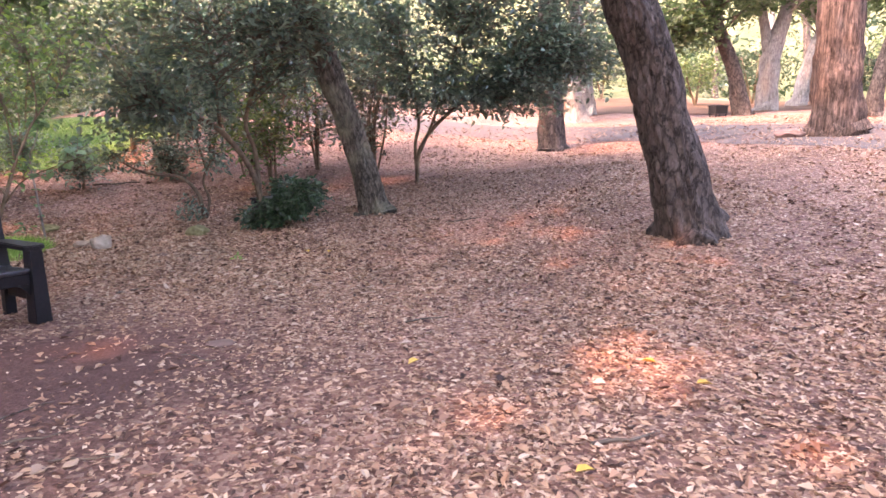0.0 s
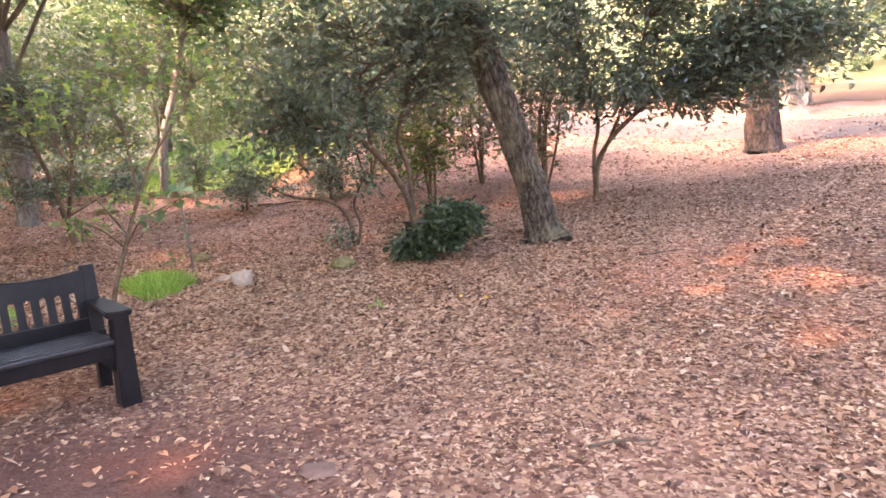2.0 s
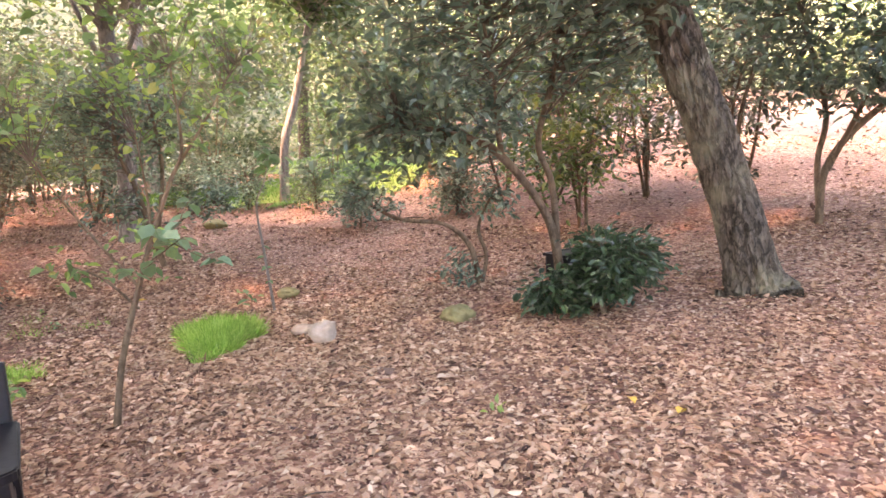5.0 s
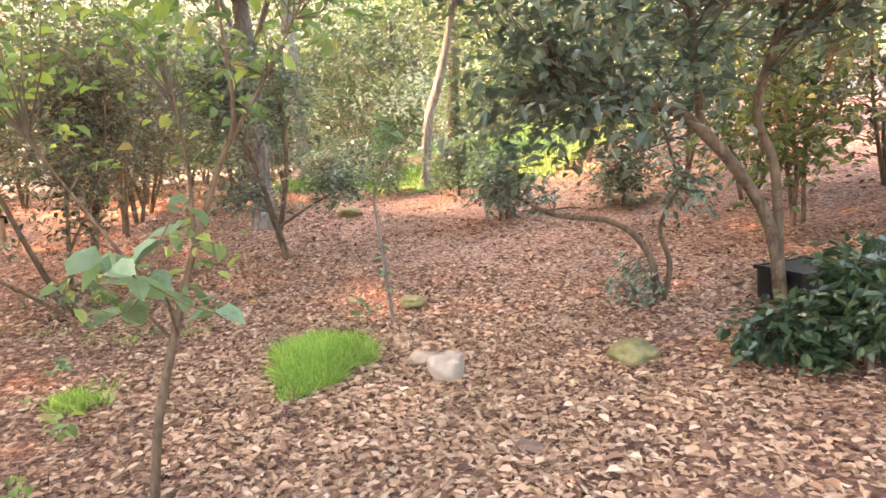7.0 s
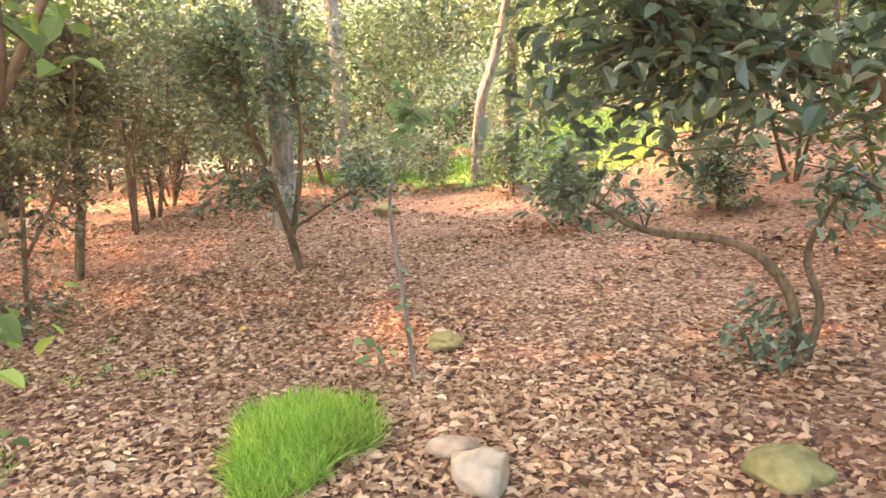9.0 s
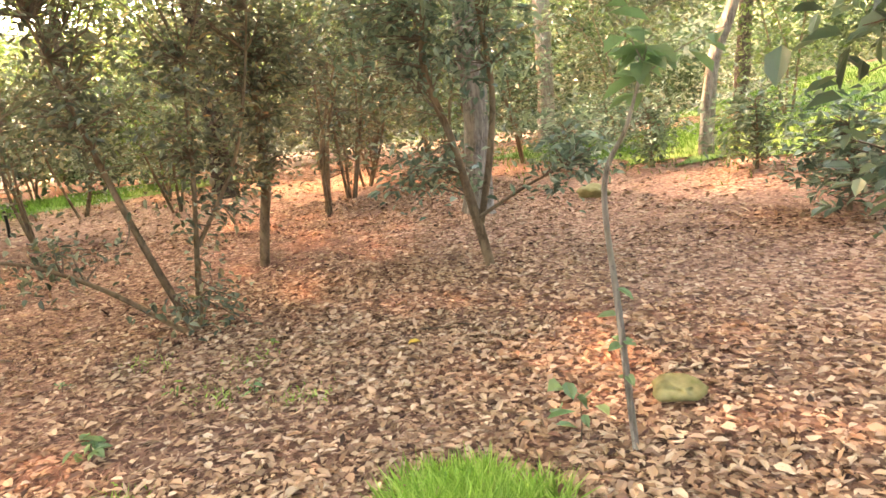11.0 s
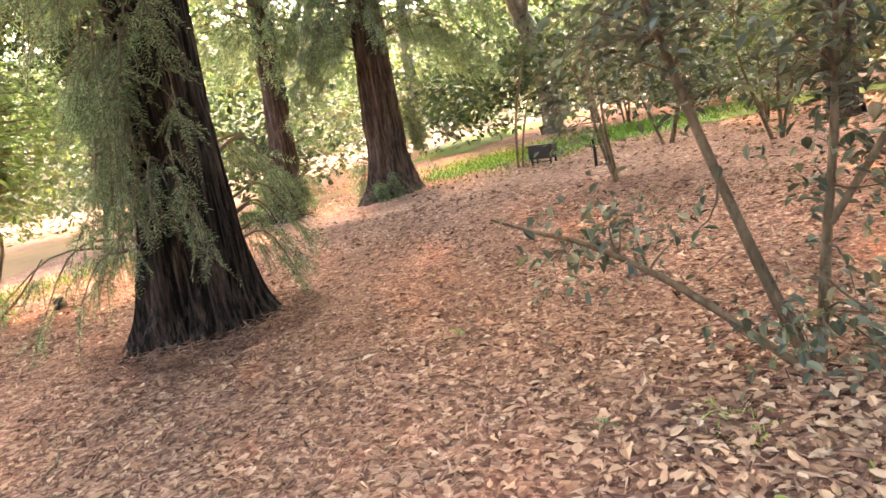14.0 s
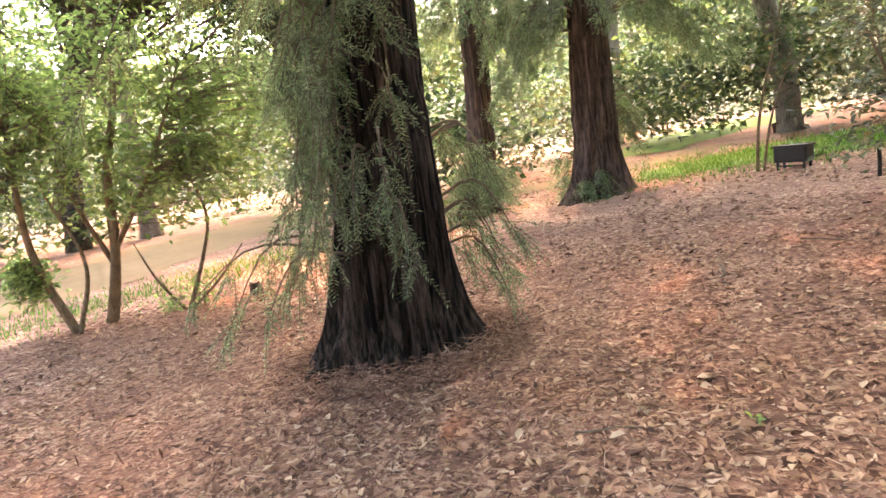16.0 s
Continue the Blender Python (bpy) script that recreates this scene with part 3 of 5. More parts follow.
tree("mossy_oak", "slender leaning oak with ridged mossy bark", (-0.42, 10.45),
     [(-0.42, 10.45, 0.28), (-0.68, 10.4, 1.3), (-0.98, 10.32, 2.2), (-1.28, 10.28, 3.1), (-1.8, 10.2, 4.8), (-2.1, 10.1, 6.4)], (0.27, 0.23, 0.195, 0.19, 0.19, 0.15, 0.09),
     [((-2.4, 9.8, 7.8), (3.6, 3.4, 1.5), 3), ((-5.5, 8.0, 8.4), (2.8, 2.6, 1.2), 2), ((-3.6, 12.4, 8.6), (3.4, 2.8, 1.1), 2)], 200, 70, 0.28, M_OAKLEAF, M_OAK_MOSS, 12, sides=96, rings=130, ridges=17, depth=0.3, flare=0.5, plates=4.2,
     limbs=[([(-1.8, 10.2, 4.8), (-3.6, 9.0, 6.8), (-5.2, 8.2, 8.0)], (0.12, 0.09, 0.05))])
tree("oak", "upright oak with cracked grey-brown bark", (3.91, 16.66),
     [(3.91, 16.66, 1.14), (3.87, 16.7, 2.5), (3.84, 16.7, 3.5), (3.78, 16.73, 4.9), (3.7, 16.7, 6.8)], (0.36, 0.34, 0.3, 0.3, 0.28, 0.2),
     [((3.4, 16, 8.2), (4, 4, 1.8), 3)], 80, 60, 0.28, M_OAKLEAF, M_OAK, 13)
tree("oak", "leaning oak in the sun beyond the road", (6.44, 23.5),
     [(6.44, 23.5, 1.95), (6.16, 23.5, 3.3), (5.61, 23.5, 5.05), (5.0, 23.5, 6.8)], (0.42, 0.36, 0.3, 0.26, 0.16), [((4.5, 23, 8.6), (3.5, 3.5, 1.8), 1)], 50, 60, 0.3, M_OAKLEAF, M_GREY, 14, sides=20, rings=24)
tree("oak", "pale-barked oak in the sun beyond the road", (7.6, 26.2),
     [(7.6, 26.2, 2.3), (7.31, 26.2, 4.4), (6.9, 26.2, 6.8)], (0.42, 0.36, 0.32, 0.2), [((6.4, 26, 9.2), (3.5, 3.5, 1.8), 1)], 50, 60, 0.3, M_OAKLEAF, M_GREY, 15, sides=20, rings=24)
tree("oak", "curved oak in the sunny clearing", (12.68, 23.65),
     [(12.68, 23.65, 2.2), (12.32, 23.67, 3.7), (11.7, 23.7, 5.1), (11.1, 23.75, 6.4)], (0.36, 0.32, 0.28, 0.26, 0.18), [((10.8, 23.4, 7.0), (3.2, 3, 1.6), 2), ((9.6, 23, 5.2), (1.3, 1.2, 0.5), 1)], 60, 60, 0.28, M_OAKLEAF, M_OAK, 16, sides=20, rings=24)
tree("oak", "forked pale oak in the sunny clearing", (14.82, 25.77),
     [(14.82, 25.77, 2.43), (14.85, 25.77, 4.4), (15.25, 25.75, 6.0), (15.8, 25.7, 7.6)], (0.46, 0.4, 0.36, 0.28, 0.18), [((15.0, 25.4, 8.0), (3.6, 3.4, 1.8), 1)], 60, 60, 0.3, M_OAKLEAF, M_GREY, 17, sides=20, rings=24,
     limbs=[([(14.84, 25.77, 4.2), (14.6, 25.8, 5.4), (14.2, 25.8, 7.2)], (0.24, 0.2, 0.12))])
tree("oak", "oak leaning away in the sunny clearing", (18.0, 28.7),
     [(18.0, 28.7, 2.7), (18.4, 28.7, 4.7), (19.0, 28.6, 6.8)], (0.42, 0.36, 0.3, 0.2), [((19, 28.4, 8.4), (3.6, 3.4, 2), 1)], 50, 60, 0.3, M_OAKLEAF, M_GREY, 18, sides=20, rings=24)
tree("redwood", "massive red-brown redwood trunk with peeling bark", (10.4, 15.0),
     [(10.4, 15.02, 1.48), (10.34, 15.03, 3.0), (10.27, 15.03, 4.6), (10.2, 15, 9)], (0.62, 0.56, 0.52, 0.48, 0.36), [((10.2, 15, 11.0), (3.5, 3.5, 2.4), 1)], 60, 60, 0.3, M_NEEDLE, M_RED, 19, sides=40, rings=50, ridges=22, depth=0.16, flare=0.25)
tree("oak", "thin oak at the edge of the clearing", (14.3, 19.05),
     [(14.3, 19.05, 2.0), (14.48, 19.05, 3.5), (14.9, 19.0, 5.5)], (0.28, 0.24, 0.2, 0.13), [((15, 18.8, 6.9), (2.6, 2.6, 1.4), 1)], 40, 60, 0.28, M_OAKLEAF, M_OAK, 20, sides=18, rings=20)
tree("ash_tree", "straight tree with pale ridged bark behind shrubs", (-10.0, 11.9),
     [(-10.0, 11.9, 0.48), (-9.98, 11.94, 1.7), (-9.99, 11.92, 3.0), (-10.0, 11.9, 6.0)], (0.18, 0.165, 0.15, 0.145, 0.1), [((-10, 11.6, 7.2), (3.2, 3.2, 1.6), 3), ((-7.5, 10.5, 7.4), (2.2, 2.2, 1.2), 1), ((-6.6, 13.0, 8.4), (3.4, 2.8, 1.1), 2), ((-12.6, 11.0, 8.6), (3.2, 3.0, 1.1), 2)], 170, 60, 0.24, M_OAKLEAF, M_GREY, 21, sides=36, rings=60, ridges=18, depth=0.2)
tree("ash_tree", "straight grey-barked tree at the wood edge", (-16.0, 17.85),
     [(-16.0, 17.85, 0.87), (-15.98, 17.9, 3.0), (-16.0, 17.9, 4.4), (-16, 17.9, 7)], (0.23, 0.21, 0.2, 0.19, 0.12), [((-16, 17.8, 8), (2.8, 2.8, 1.6), 1)], 40, 60, 0.28, M_OAKLEAF, M_GREY, 22, sides=24, rings=30)
tree("ash_tree", "slim leaning grey tree on the lawn", (-10.06, 16.2),
     [(-10.06, 16.2, 0.73), (-9.98, 16.3, 2.1), (-9.8, 16.6, 3.1), (-9.5, 17, 5)], (0.12, 0.105, 0.1, 0.09, 0.06), [((-9.3, 17, 6), (2.2, 2.2, 1.3), 1)], 36, 60, 0.26, M_OAKLEAF, M_GREY, 23, sides=20, rings=30)
tree("oak", "grey leaning oak on the lawn edge", (-24.1, 4.5),
     [(-24.1, 4.5, 0.75), (-24.1, 4.4, 2.6), (-23.9, 4.1, 3.9), (-23.3, 3.4, 6.5)], (0.36, 0.29, 0.27, 0.25, 0.18), [((-22.5, 3.5, 8), (4, 4, 1.8), 2), ((-18, 6.5, 8.5), (3, 3, 1.4), 1), ((-16, 4.4, 8.9), (2.8, 2.4, 1.0), 1.2)], 120, 60, 0.3, M_OAKLEAF, M_GREY, 24, sides=28, rings=36)
tree("oak", "dark oak trunk half hidden in shrubs", (-16.0, 10.0),
     [(-16.0, 10.0, 0.64), (-16.0, 10.0, 2.4), (-16.1, 9.9, 4.4), (-16, 9.6, 6.4)], (0.24, 0.2, 0.19, 0.17, 0.1), [((-16, 9, 7.8), (3.6, 3.4, 1.5), 2), ((-12.6, 7.4, 8.4), (3.2, 2.8, 1.2), 2)], 120, 60, 0.28, M_OAKLEAF, M_OAK, 25, sides=22, rings=30)
# Unseen oak, added so that its crown keeps the sun off the path
tree("oak", "added unseen oak that shades the path", (-4.6, -4.0),
     [(-4.6, -4.0, 0.0), (-4.7, -3.8, 2.0), (-4.9, -3.2, 4.2), (-5.1, -2.2, 6.2)], (0.5, 0.4, 0.36, 0.3, 0.2), [((-5.2, -0.2, 8.6), (4.6, 4.0, 1.2), 3.4), ((-1.0, -2.4, 8.8), (4.4, 3.6, 1.2), 3), ((-9.6, -1.2, 8.6), (3.6, 3.4, 1.2), 2.2), ((3.4, -1.6, 9.0), (3.4, 3.4, 1.2), 2), ((-8.2, 1.4, 9.2), (3.8, 2.8, 0.9), 2.4), ((-4.4, -1.0, 9.6), (3.4, 3.0, 0.8), 3.0)], 500, 70, 0.3, M_OAKLEAF, M_OAK, 26,
     limbs=[([(-4.9, -3.2, 4.2), (-7, -2.4, 6.4), (-9, -2, 8)], (0.2, 0.14, 0.07)), ([(-4.9, -3.2, 4.2), (-3.4, -3, 6.4), (-2, -2.6, 8)], (0.2, 0.14, 0.07))])

# Two added oaks: their crowns throw shade on the ground left of the redwood
tree("oak", "added shade oak on the far bank of the footpath", (-24.5, -13.0),
     [(-24.5, -13.0, 0.0), (-24.3, -12.8, 2.4), (-23.8, -12.4, 4.6), (-23, -12, 6.6)], (0.42, 0.36, 0.32, 0.28, 0.16), [((-21.5, -10.5, 8.6), (4.2, 4.2, 1.5), 2), ((-26, -9, 8.8), (3.6, 3.6, 1.5), 1.4), ((-25, -4, 8.6), (3.2, 3.4, 1.3), 1.2)], 170, 60, 0.32, M_OAKLEAF, M_OAK, 27, sides=18, rings=24)
tree("oak", "added shade oak standing below the footpath", (-15.5, -14.0),
     [(-15.5, -14.0, 0.0), (-15.6, -13.8, 2.4), (-16, -13.4, 4.6), (-16.4, -12.6, 6.6)], (0.42, 0.36, 0.32, 0.28, 0.16), [((-17, -10.5, 8.6), (4.2, 3.8, 1.5), 2), ((-15, -1.4, 8.8), (3.6, 1.8, 1.0), 1.6)], 180, 60, 0.32, M_OAKLEAF, M_OAK, 28, sides=18, rings=24)

# ---- redwoods with hanging sprays ----


def sprays(name, rng, branches, parent, needles=24, length=0.065, width=0.011):
    """Drooping redwood boughs: a branch, hanging branchlets on it, two ranks of needles on each."""
    tubes, P, D = [], [], []
    for start, way, L, drop in branches:
        s, w = np.array(start, float), np.array(way, float)
        w /= np.linalg.norm(w)
        m = s + w * L * 0.55 + np.array([0, 0, 0.08 * L])
        t = s + w * L + np.array([0, 0, -drop])
        tubes.append(tube((s, m, t), (0.016, 0.01, 0.003), rings=7, sides=5))
        for _ in range(int(9 + 14 * L)):
            f = rng.uniform(0.15, 1.0)
            p = (1 - f) ** 2 * s + 2 * f * (1 - f) * m + f * f * t
            lat = np.cross(w, (0, 0, 1)) * rng.choice((-1, 1))
            b = lat * rng.uniform(0.1, 0.5) + w * rng.uniform(0.1, 0.5) + np.array([0, 0, -rng.uniform(0.3, 1.1)]) + rng.normal(size=3) * 0.15
            b *= rng.uniform(0.16, 0.42) / np.linalg.norm(b)
            tubes.append(tube((p, p + b * 0.55 + np.array([0, 0, 0.02]), p + b), (0.0035, 0.003, 0.0015), rings=2, sides=3))
            g = np.linspace(0.05, 1.05, needles)[:, None]
            q = p + b * g + np.array([0, 0, 0.02]) * (g * (1 - g) * 4)
            bd = b / np.linalg.norm(b)
            sd = np.cross(bd, rng.normal(size=3))
            sd /= np.linalg.norm(sd)
            sign = np.where(np.arange(needles) % 2, 1.0, -1.0)[:, None]
            P.append(q)
            D.append(sd * sign + bd * 0.75 + rng.normal(size=(needles, 3)) * 0.18)
    tagged(quick("branchwork", *join(tubes), M_TWIG, parent, smooth=True), kind="stuff")
    P, D = np.concatenate(P), np.concatenate(D)
    n = len(P)
    V, F = blades(rng, P, D, unit(rng, n), length * rng.uniform(0.6, 1.2, n), np.full(n, width), 0.1, fine=False)
    return quick(name, V, F, M_NEEDLE, parent)


def redwood(label, base, trunk, radii, bark, seed, specs, top, needles=27, sides=140, rings=110, width=0.01, length=0.05, twigs=90):
    rng = np.random.default_rng(seed)
    e = thing("redwood", base[0], base[1], label, "tree")
    o = e.location
    pts = rel(e, [(base[0], base[1], o.z - 0.15), (base[0], base[1], o.z)] + trunk)
    limb("trunk", pts, radii, bark, e, rings=rings, sides=sides, rough=0.12, ridges=26, depth=0.34, flare=0.8, seed=seed * 0.77)
    axis = rounded(pts, 60)
    br = []
    for (z0, z1), az, spread, n, L, drop, off in specs:
        for _ in range(n):
            z = rng.uniform(z0, z1)
            c = min(axis, key=lambda p: abs(p.z - z))
            a = radians(az + rng.uniform(-spread, spread))
            w = np.array([math.sin(a), math.cos(a), rng.uniform(-0.15, 0.25)])
            br.append((np.array(c) + w * off, w, L * rng.uniform(0.6, 1.25), drop * rng.uniform(0.5, 1.4)))
    sprays("needles", rng, br, e, needles, length, width)
    starts = [tuple(p) for p in axis if p.z > top[0] - 1]
    bl = [((c[0] - o.x, c[1] - o.y, c[2] - o.z), r, w) for c, r, w in top[1]]
    tubes, leaves, outs = crown_points(rng, bl, starts, twigs, 60, 0.28)
    keep = ~sunlit(leaves + np.array(o))
    tagged(quick("branchwork", *join([tube(t, (0.05, 0.03, 0.008), rings=4, sides=4) for t in tubes]), bark, e, smooth=True), kind="stuff")
    leafage("crown", rng, leaves[keep], 0.3, M_NEEDLE, e, 0.7, 0.4, False, outs[keep] * 0.4)
    return e


# The two crown lumps off the trunk's axis are added to shade the ground
redwood("massive redwood with charred furrowed trunk and flared foot", (-9.97, 3.37),
        [(-9.97, 3.42, 0.5), (-9.97, 3.46, 1.1), (-9.98, 3.49, 1.9), (-10.0, 3.55, 2.8), (-10.1, 3.7, 6), (-10.1, 4.1, 12), (-10.2, 4.2, 18)],
        (0.5, 0.5, 0.465, 0.435, 0.4, 0.35, 0.28, 0.2, 0.08), M_CHAR, 31,
        [((1.5, 4.3), 100, 38, 30, 0.42, 0.5, 0.34), ((1.1, 3.0), 85, 45, 30, 0.45, 0.45, 0.36), ((0.85, 1.3), 130, 20, 3, 1.05, 0.4, 0.38), ((0.75, 1.2), -45, 20, 5, 0.75, 0.75, 0.4),
         ((1.5, 2.0), -45, 16, 4, 0.65, 0.5, 0.36), ((3.2, 4.6), 0, 180, 15, 1.0, 0.7, 0.3), ((2.9, 3.9), 160, 40, 5, 1.5, 0.8, 0.3)],
        (7, [((-9.8, 3.7, 8), (3.2, 3.2, 2.0), 3), ((-10, 4, 13), (2.4, 2.4, 3), 2), ((-6.9, 3.0, 9.0), (2.8, 3.0, 1.0), 2.2), ((-9.6, 5.8, 9.2), (3.2, 2.6, 1.0), 2.2)]), twigs=210)
redwood("tall redwood with red-brown furrowed bark", (-17.15, 2.3),
        [(-17.17, 2.31, 0.8), (-17.19, 2.33, 1.8), (-17.23, 2.36, 3.7), (-17.3, 2.4, 7), (-17.4, 2.5, 17)], (0.46, 0.45, 0.41, 0.385, 0.335, 0.27, 0.08), M_RED, 32,
        [((3.2, 5.6), 0, 180, 46, 1.3, 1.0, 0.3), ((0.25, 0.8), 110, 70, 9, 0.35, 0.2, 0.42), ((2.8, 4.6), -35, 35, 26, 1.9, 1.2, 0.3), ((1.0, 2.2), -40, 25, 8, 0.35, 0.5, 0.36), ((2.6, 4.4), 150, 40, 20, 1.4, 1.0, 0.3)],
        (7, [((-17, 2.5, 9), (3.2, 3.2, 2.2), 1), ((-17, 2.5, 13), (2.4, 2.4, 2.6), 1)]), needles=20, sides=48, rings=70, width=0.018, length=0.08)
redwood("redwood with pinkish bark and foliage low on its trunk", (-16.8, -0.05),
        [(-16.9, 0.02, 1.0), (-17.0, 0.08, 2.1), (-17.07, 0.14, 4.2), (-17.2, 0.2, 8), (-17.3, 0.3, 15)], (0.33, 0.32, 0.29, 0.265, 0.235, 0.18, 0.06), M_RED, 33,
        [((0.3, 1.3), 70, 70, 20, 0.45, 0.4, 0.24), ((3.4, 5.6), 0, 180, 44, 1.0, 0.7, 0.22)],
        (6.5, [((-17, 0, 8), (2.8, 2.8, 2.0), 1), ((-17, 0, 12), (2.2, 2.2, 2.6), 1)]), needles=20, sides=36, rings=60, width=0.018, length=0.08)

# ---- shrubs and saplings ----
G = "camellia shrubs"
woody("camellia_shrub", "broad camellia shrub with dark glossy leaves on forked stems", "shrub", (0.32, 12.9),
      [[(0.32, 12.9, 0.5), (0.41, 12.9, 1.29), (1.03, 12.88, 2.0), (2.2, 12.8, 2.7)], [(0.34, 12.9, 0.5), (0.3, 12.92, 1.3), (0.36, 12.92, 1.95), (0.0, 12.9, 3.4)], [(0.4, 12.9, 1.2), (0.8, 12.7, 2.2), (1.2, 12.5, 3.6)]],
      [(0.05, 0.042, 0.033, 0.018), (0.04, 0.035, 0.03, 0.014), (0.032, 0.025, 0.013)],
      [((0.3, 12.8, 3.5), (1.9, 1.5, 1.2), 3), ((2.6, 12.7, 2.8), (1.9, 1.4, 0.85), 3.2), ((3.6, 12.6, 3.6), (1.3, 1.2, 1.0), 1.8), ((0.8, 12.6, 2.4), (1.3, 1.0, 0.5), 2.0), ((2.3, 12.5, 2.35), (1.2, 0.8, 0.35), 1.4), ((3.9, 12.3, 3.05), (0.9, 0.7, 0.4), 1.0), ((1.8, 12.1, 3.9), (2.2, 1.0, 0.7), 2.6)], 720, 18, 0.125, M_CAM, seed=41, group=G, scatter=0.14)
woody("camellia_shrub", "camellia shrub with smooth tan stems and glossy leaves", "shrub", (-2.3, 10.86),
      [[(-2.3, 10.86, 0.15), (-2.41, 10.74, 0.93), (-2.79, 10.44, 1.59), (-3.08, 10.21, 1.8), (-3.7, 9.95, 2.0)], [(-2.33, 10.84, 0.5), (-2.36, 10.78, 1.27), (-2.47, 10.7, 1.73), (-2.31, 10.82, 2.46), (-2.3, 10.8, 3.4)],
       [(-2.79, 10.44, 1.59), (-2.8, 10.3, 2.3), (-2.9, 10.3, 3.2)]],
      [(0.052, 0.047, 0.043, 0.036, 0.02), (0.038, 0.036, 0.034, 0.03, 0.018), (0.03, 0.025, 0.012)],
      [((-3.3, 10.2, 2.1), (1.1, 0.9, 0.55), 2), ((-2.6, 10.7, 3.2), (2.0, 1.6, 1.0), 3.4), ((-4.1, 10.1, 1.75), (0.7, 0.6, 0.32), 1), ((-4.4, 10.6, 2.7), (1.2, 1.1, 0.8), 1.6), ((-1.4, 11.0, 2.7), (0.9, 0.8, 0.5), 1), ((-1.2, 9.65, 3.1), (1.0, 0.45, 0.35), 3.2), ((-3.6, 9.7, 2.6), (0.8, 0.6, 0.4), 0.4)], 370, 16, 0.12, M_CAM, seed=42, group=G, scatter=0.15)
woody("camellia_shrub", "small bare camellia with a crooked low branch", "shrub", (-3.25, 10.82),
      [[(-3.25, 10.82, 0.1), (-3.31, 10.77, 0.58), (-3.53, 10.6, 0.87), (-3.98, 10.35, 0.97), (-4.35, 10.2, 1.2)], [(-3.24, 10.83, 0.1), (-3.17, 10.87, 0.48), (-3.23, 10.83, 0.82), (-3.05, 10.95, 1.25)]],
      [(0.038, 0.031, 0.025, 0.02, 0.01), (0.027, 0.023, 0.019, 0.009)],
      [((-4.3, 10.2, 1.2), (0.4, 0.35, 0.22), 2), ((-3.05, 10.95, 1.2), (0.4, 0.35, 0.25), 1.5), ((-3.45, 10.7, 0.32), (0.3, 0.22, 0.16), 1)], 46, 12, 0.085, M_CAM, seed=43, group=G)
woody("camellia_shrub", "sprawling camellia with a low side branch and dusty leaves", "shrub", (-8.4, 8.22),
      [[(-8.4, 8.22, 0.1), (-8.46, 8.03, 0.65), (-8.5, 7.83, 1.28), (-8.5, 7.7, 1.76), (-8.5, 7.5, 2.5)], [(-8.4, 8.2, 0.12), (-8.36, 7.69, 0.58), (-8.32, 7.3, 0.84), (-8.35, 7.02, 0.94), (-8.38, 6.8, 1.02)],
       [(-8.41, 8.24, 0.1), (-8.5, 8.32, 0.71), (-8.5, 8.38, 1.28), (-8.55, 8.45, 2.2)], [(-8.5, 8.34, 0.8), (-8.5, 8.7, 1.41), (-8.5, 8.86, 1.95), (-8.6, 9.0, 2.6)]],
      [(0.034, 0.028, 0.023, 0.019, 0.011), (0.024, 0.019, 0.014, 0.01, 0.005), (0.027, 0.023, 0.018, 0.01), (0.018, 0.016, 0.013, 0.007)],
      [((-8.6, 8.0, 1.85), (0.7, 0.85, 0.55), 3), ((-8.6, 8.1, 2.8), (1.0, 1.2, 0.6), 2.4), ((-8.34, 7.34, 0.9), (0.18, 0.5, 0.15), 0.36), ((-8.2, 8.3, 0.4), (0.4, 0.36, 0.24), 0.3), ((-8.5, 8.6, 1.2), (0.3, 0.4, 0.4), 0.6)], 270, 14, 0.072, M_CAM2, seed=44, group=G, scatter=0.1)
woody("camellia_shrub", "slim camellia on one straight mossy stem", "shrub", (-9.9, 9.15),
      [[(-9.9, 9.15, 0.25), (-9.88, 9.21, 0.75), (-9.85, 9.27, 1.25), (-9.9, 9.3, 2.4)]], [(0.055, 0.05, 0.048, 0.02)],
      [((-9.95, 9.3, 2.4), (0.9, 0.9, 0.75), 3), ((-9.8, 9.2, 1.45), (0.35, 0.35, 0.3), 0.7)], 190, 14, 0.086, M_CAM2, seed=45, group=G, scatter=0.11)
woody("camellia_shrub", "camellia with pale forked stems and dark leaves", "shrub", (-8.0, 10.78),
      [[(-7.97, 10.7, 0.22), (-8.01, 10.61, 0.7), (-8.09, 10.47, 1.41), (-8.18, 10.31, 2.05), (-8.15, 10.36, 2.7)], [(-8.0, 10.64, 0.68), (-7.93, 10.75, 1.3), (-7.91, 10.8, 1.85), (-7.95, 10.73, 2.6)], [(-8.0, 10.6, 0.72), (-7.6, 10.9, 1.0), (-7.3, 11.1, 1.15)]],
      [(0.05, 0.044, 0.036, 0.03, 0.015), (0.034, 0.03, 0.028, 0.015), (0.018, 0.013, 0.006)],
      [((-8.2, 10.4, 2.5), (1.0, 1.0, 0.7), 3), ((-8.3, 10.3, 1.15), (0.6, 0.6, 0.26), 0.7), ((-7.3, 11.1, 1.2), (0.35, 0.35, 0.2), 0.6), ((-9.0, 10.4, 2.2), (0.8, 0.8, 0.5), 1)], 200, 14, 0.092, M_CAM, seed=46, group=G, scatter=0.12)
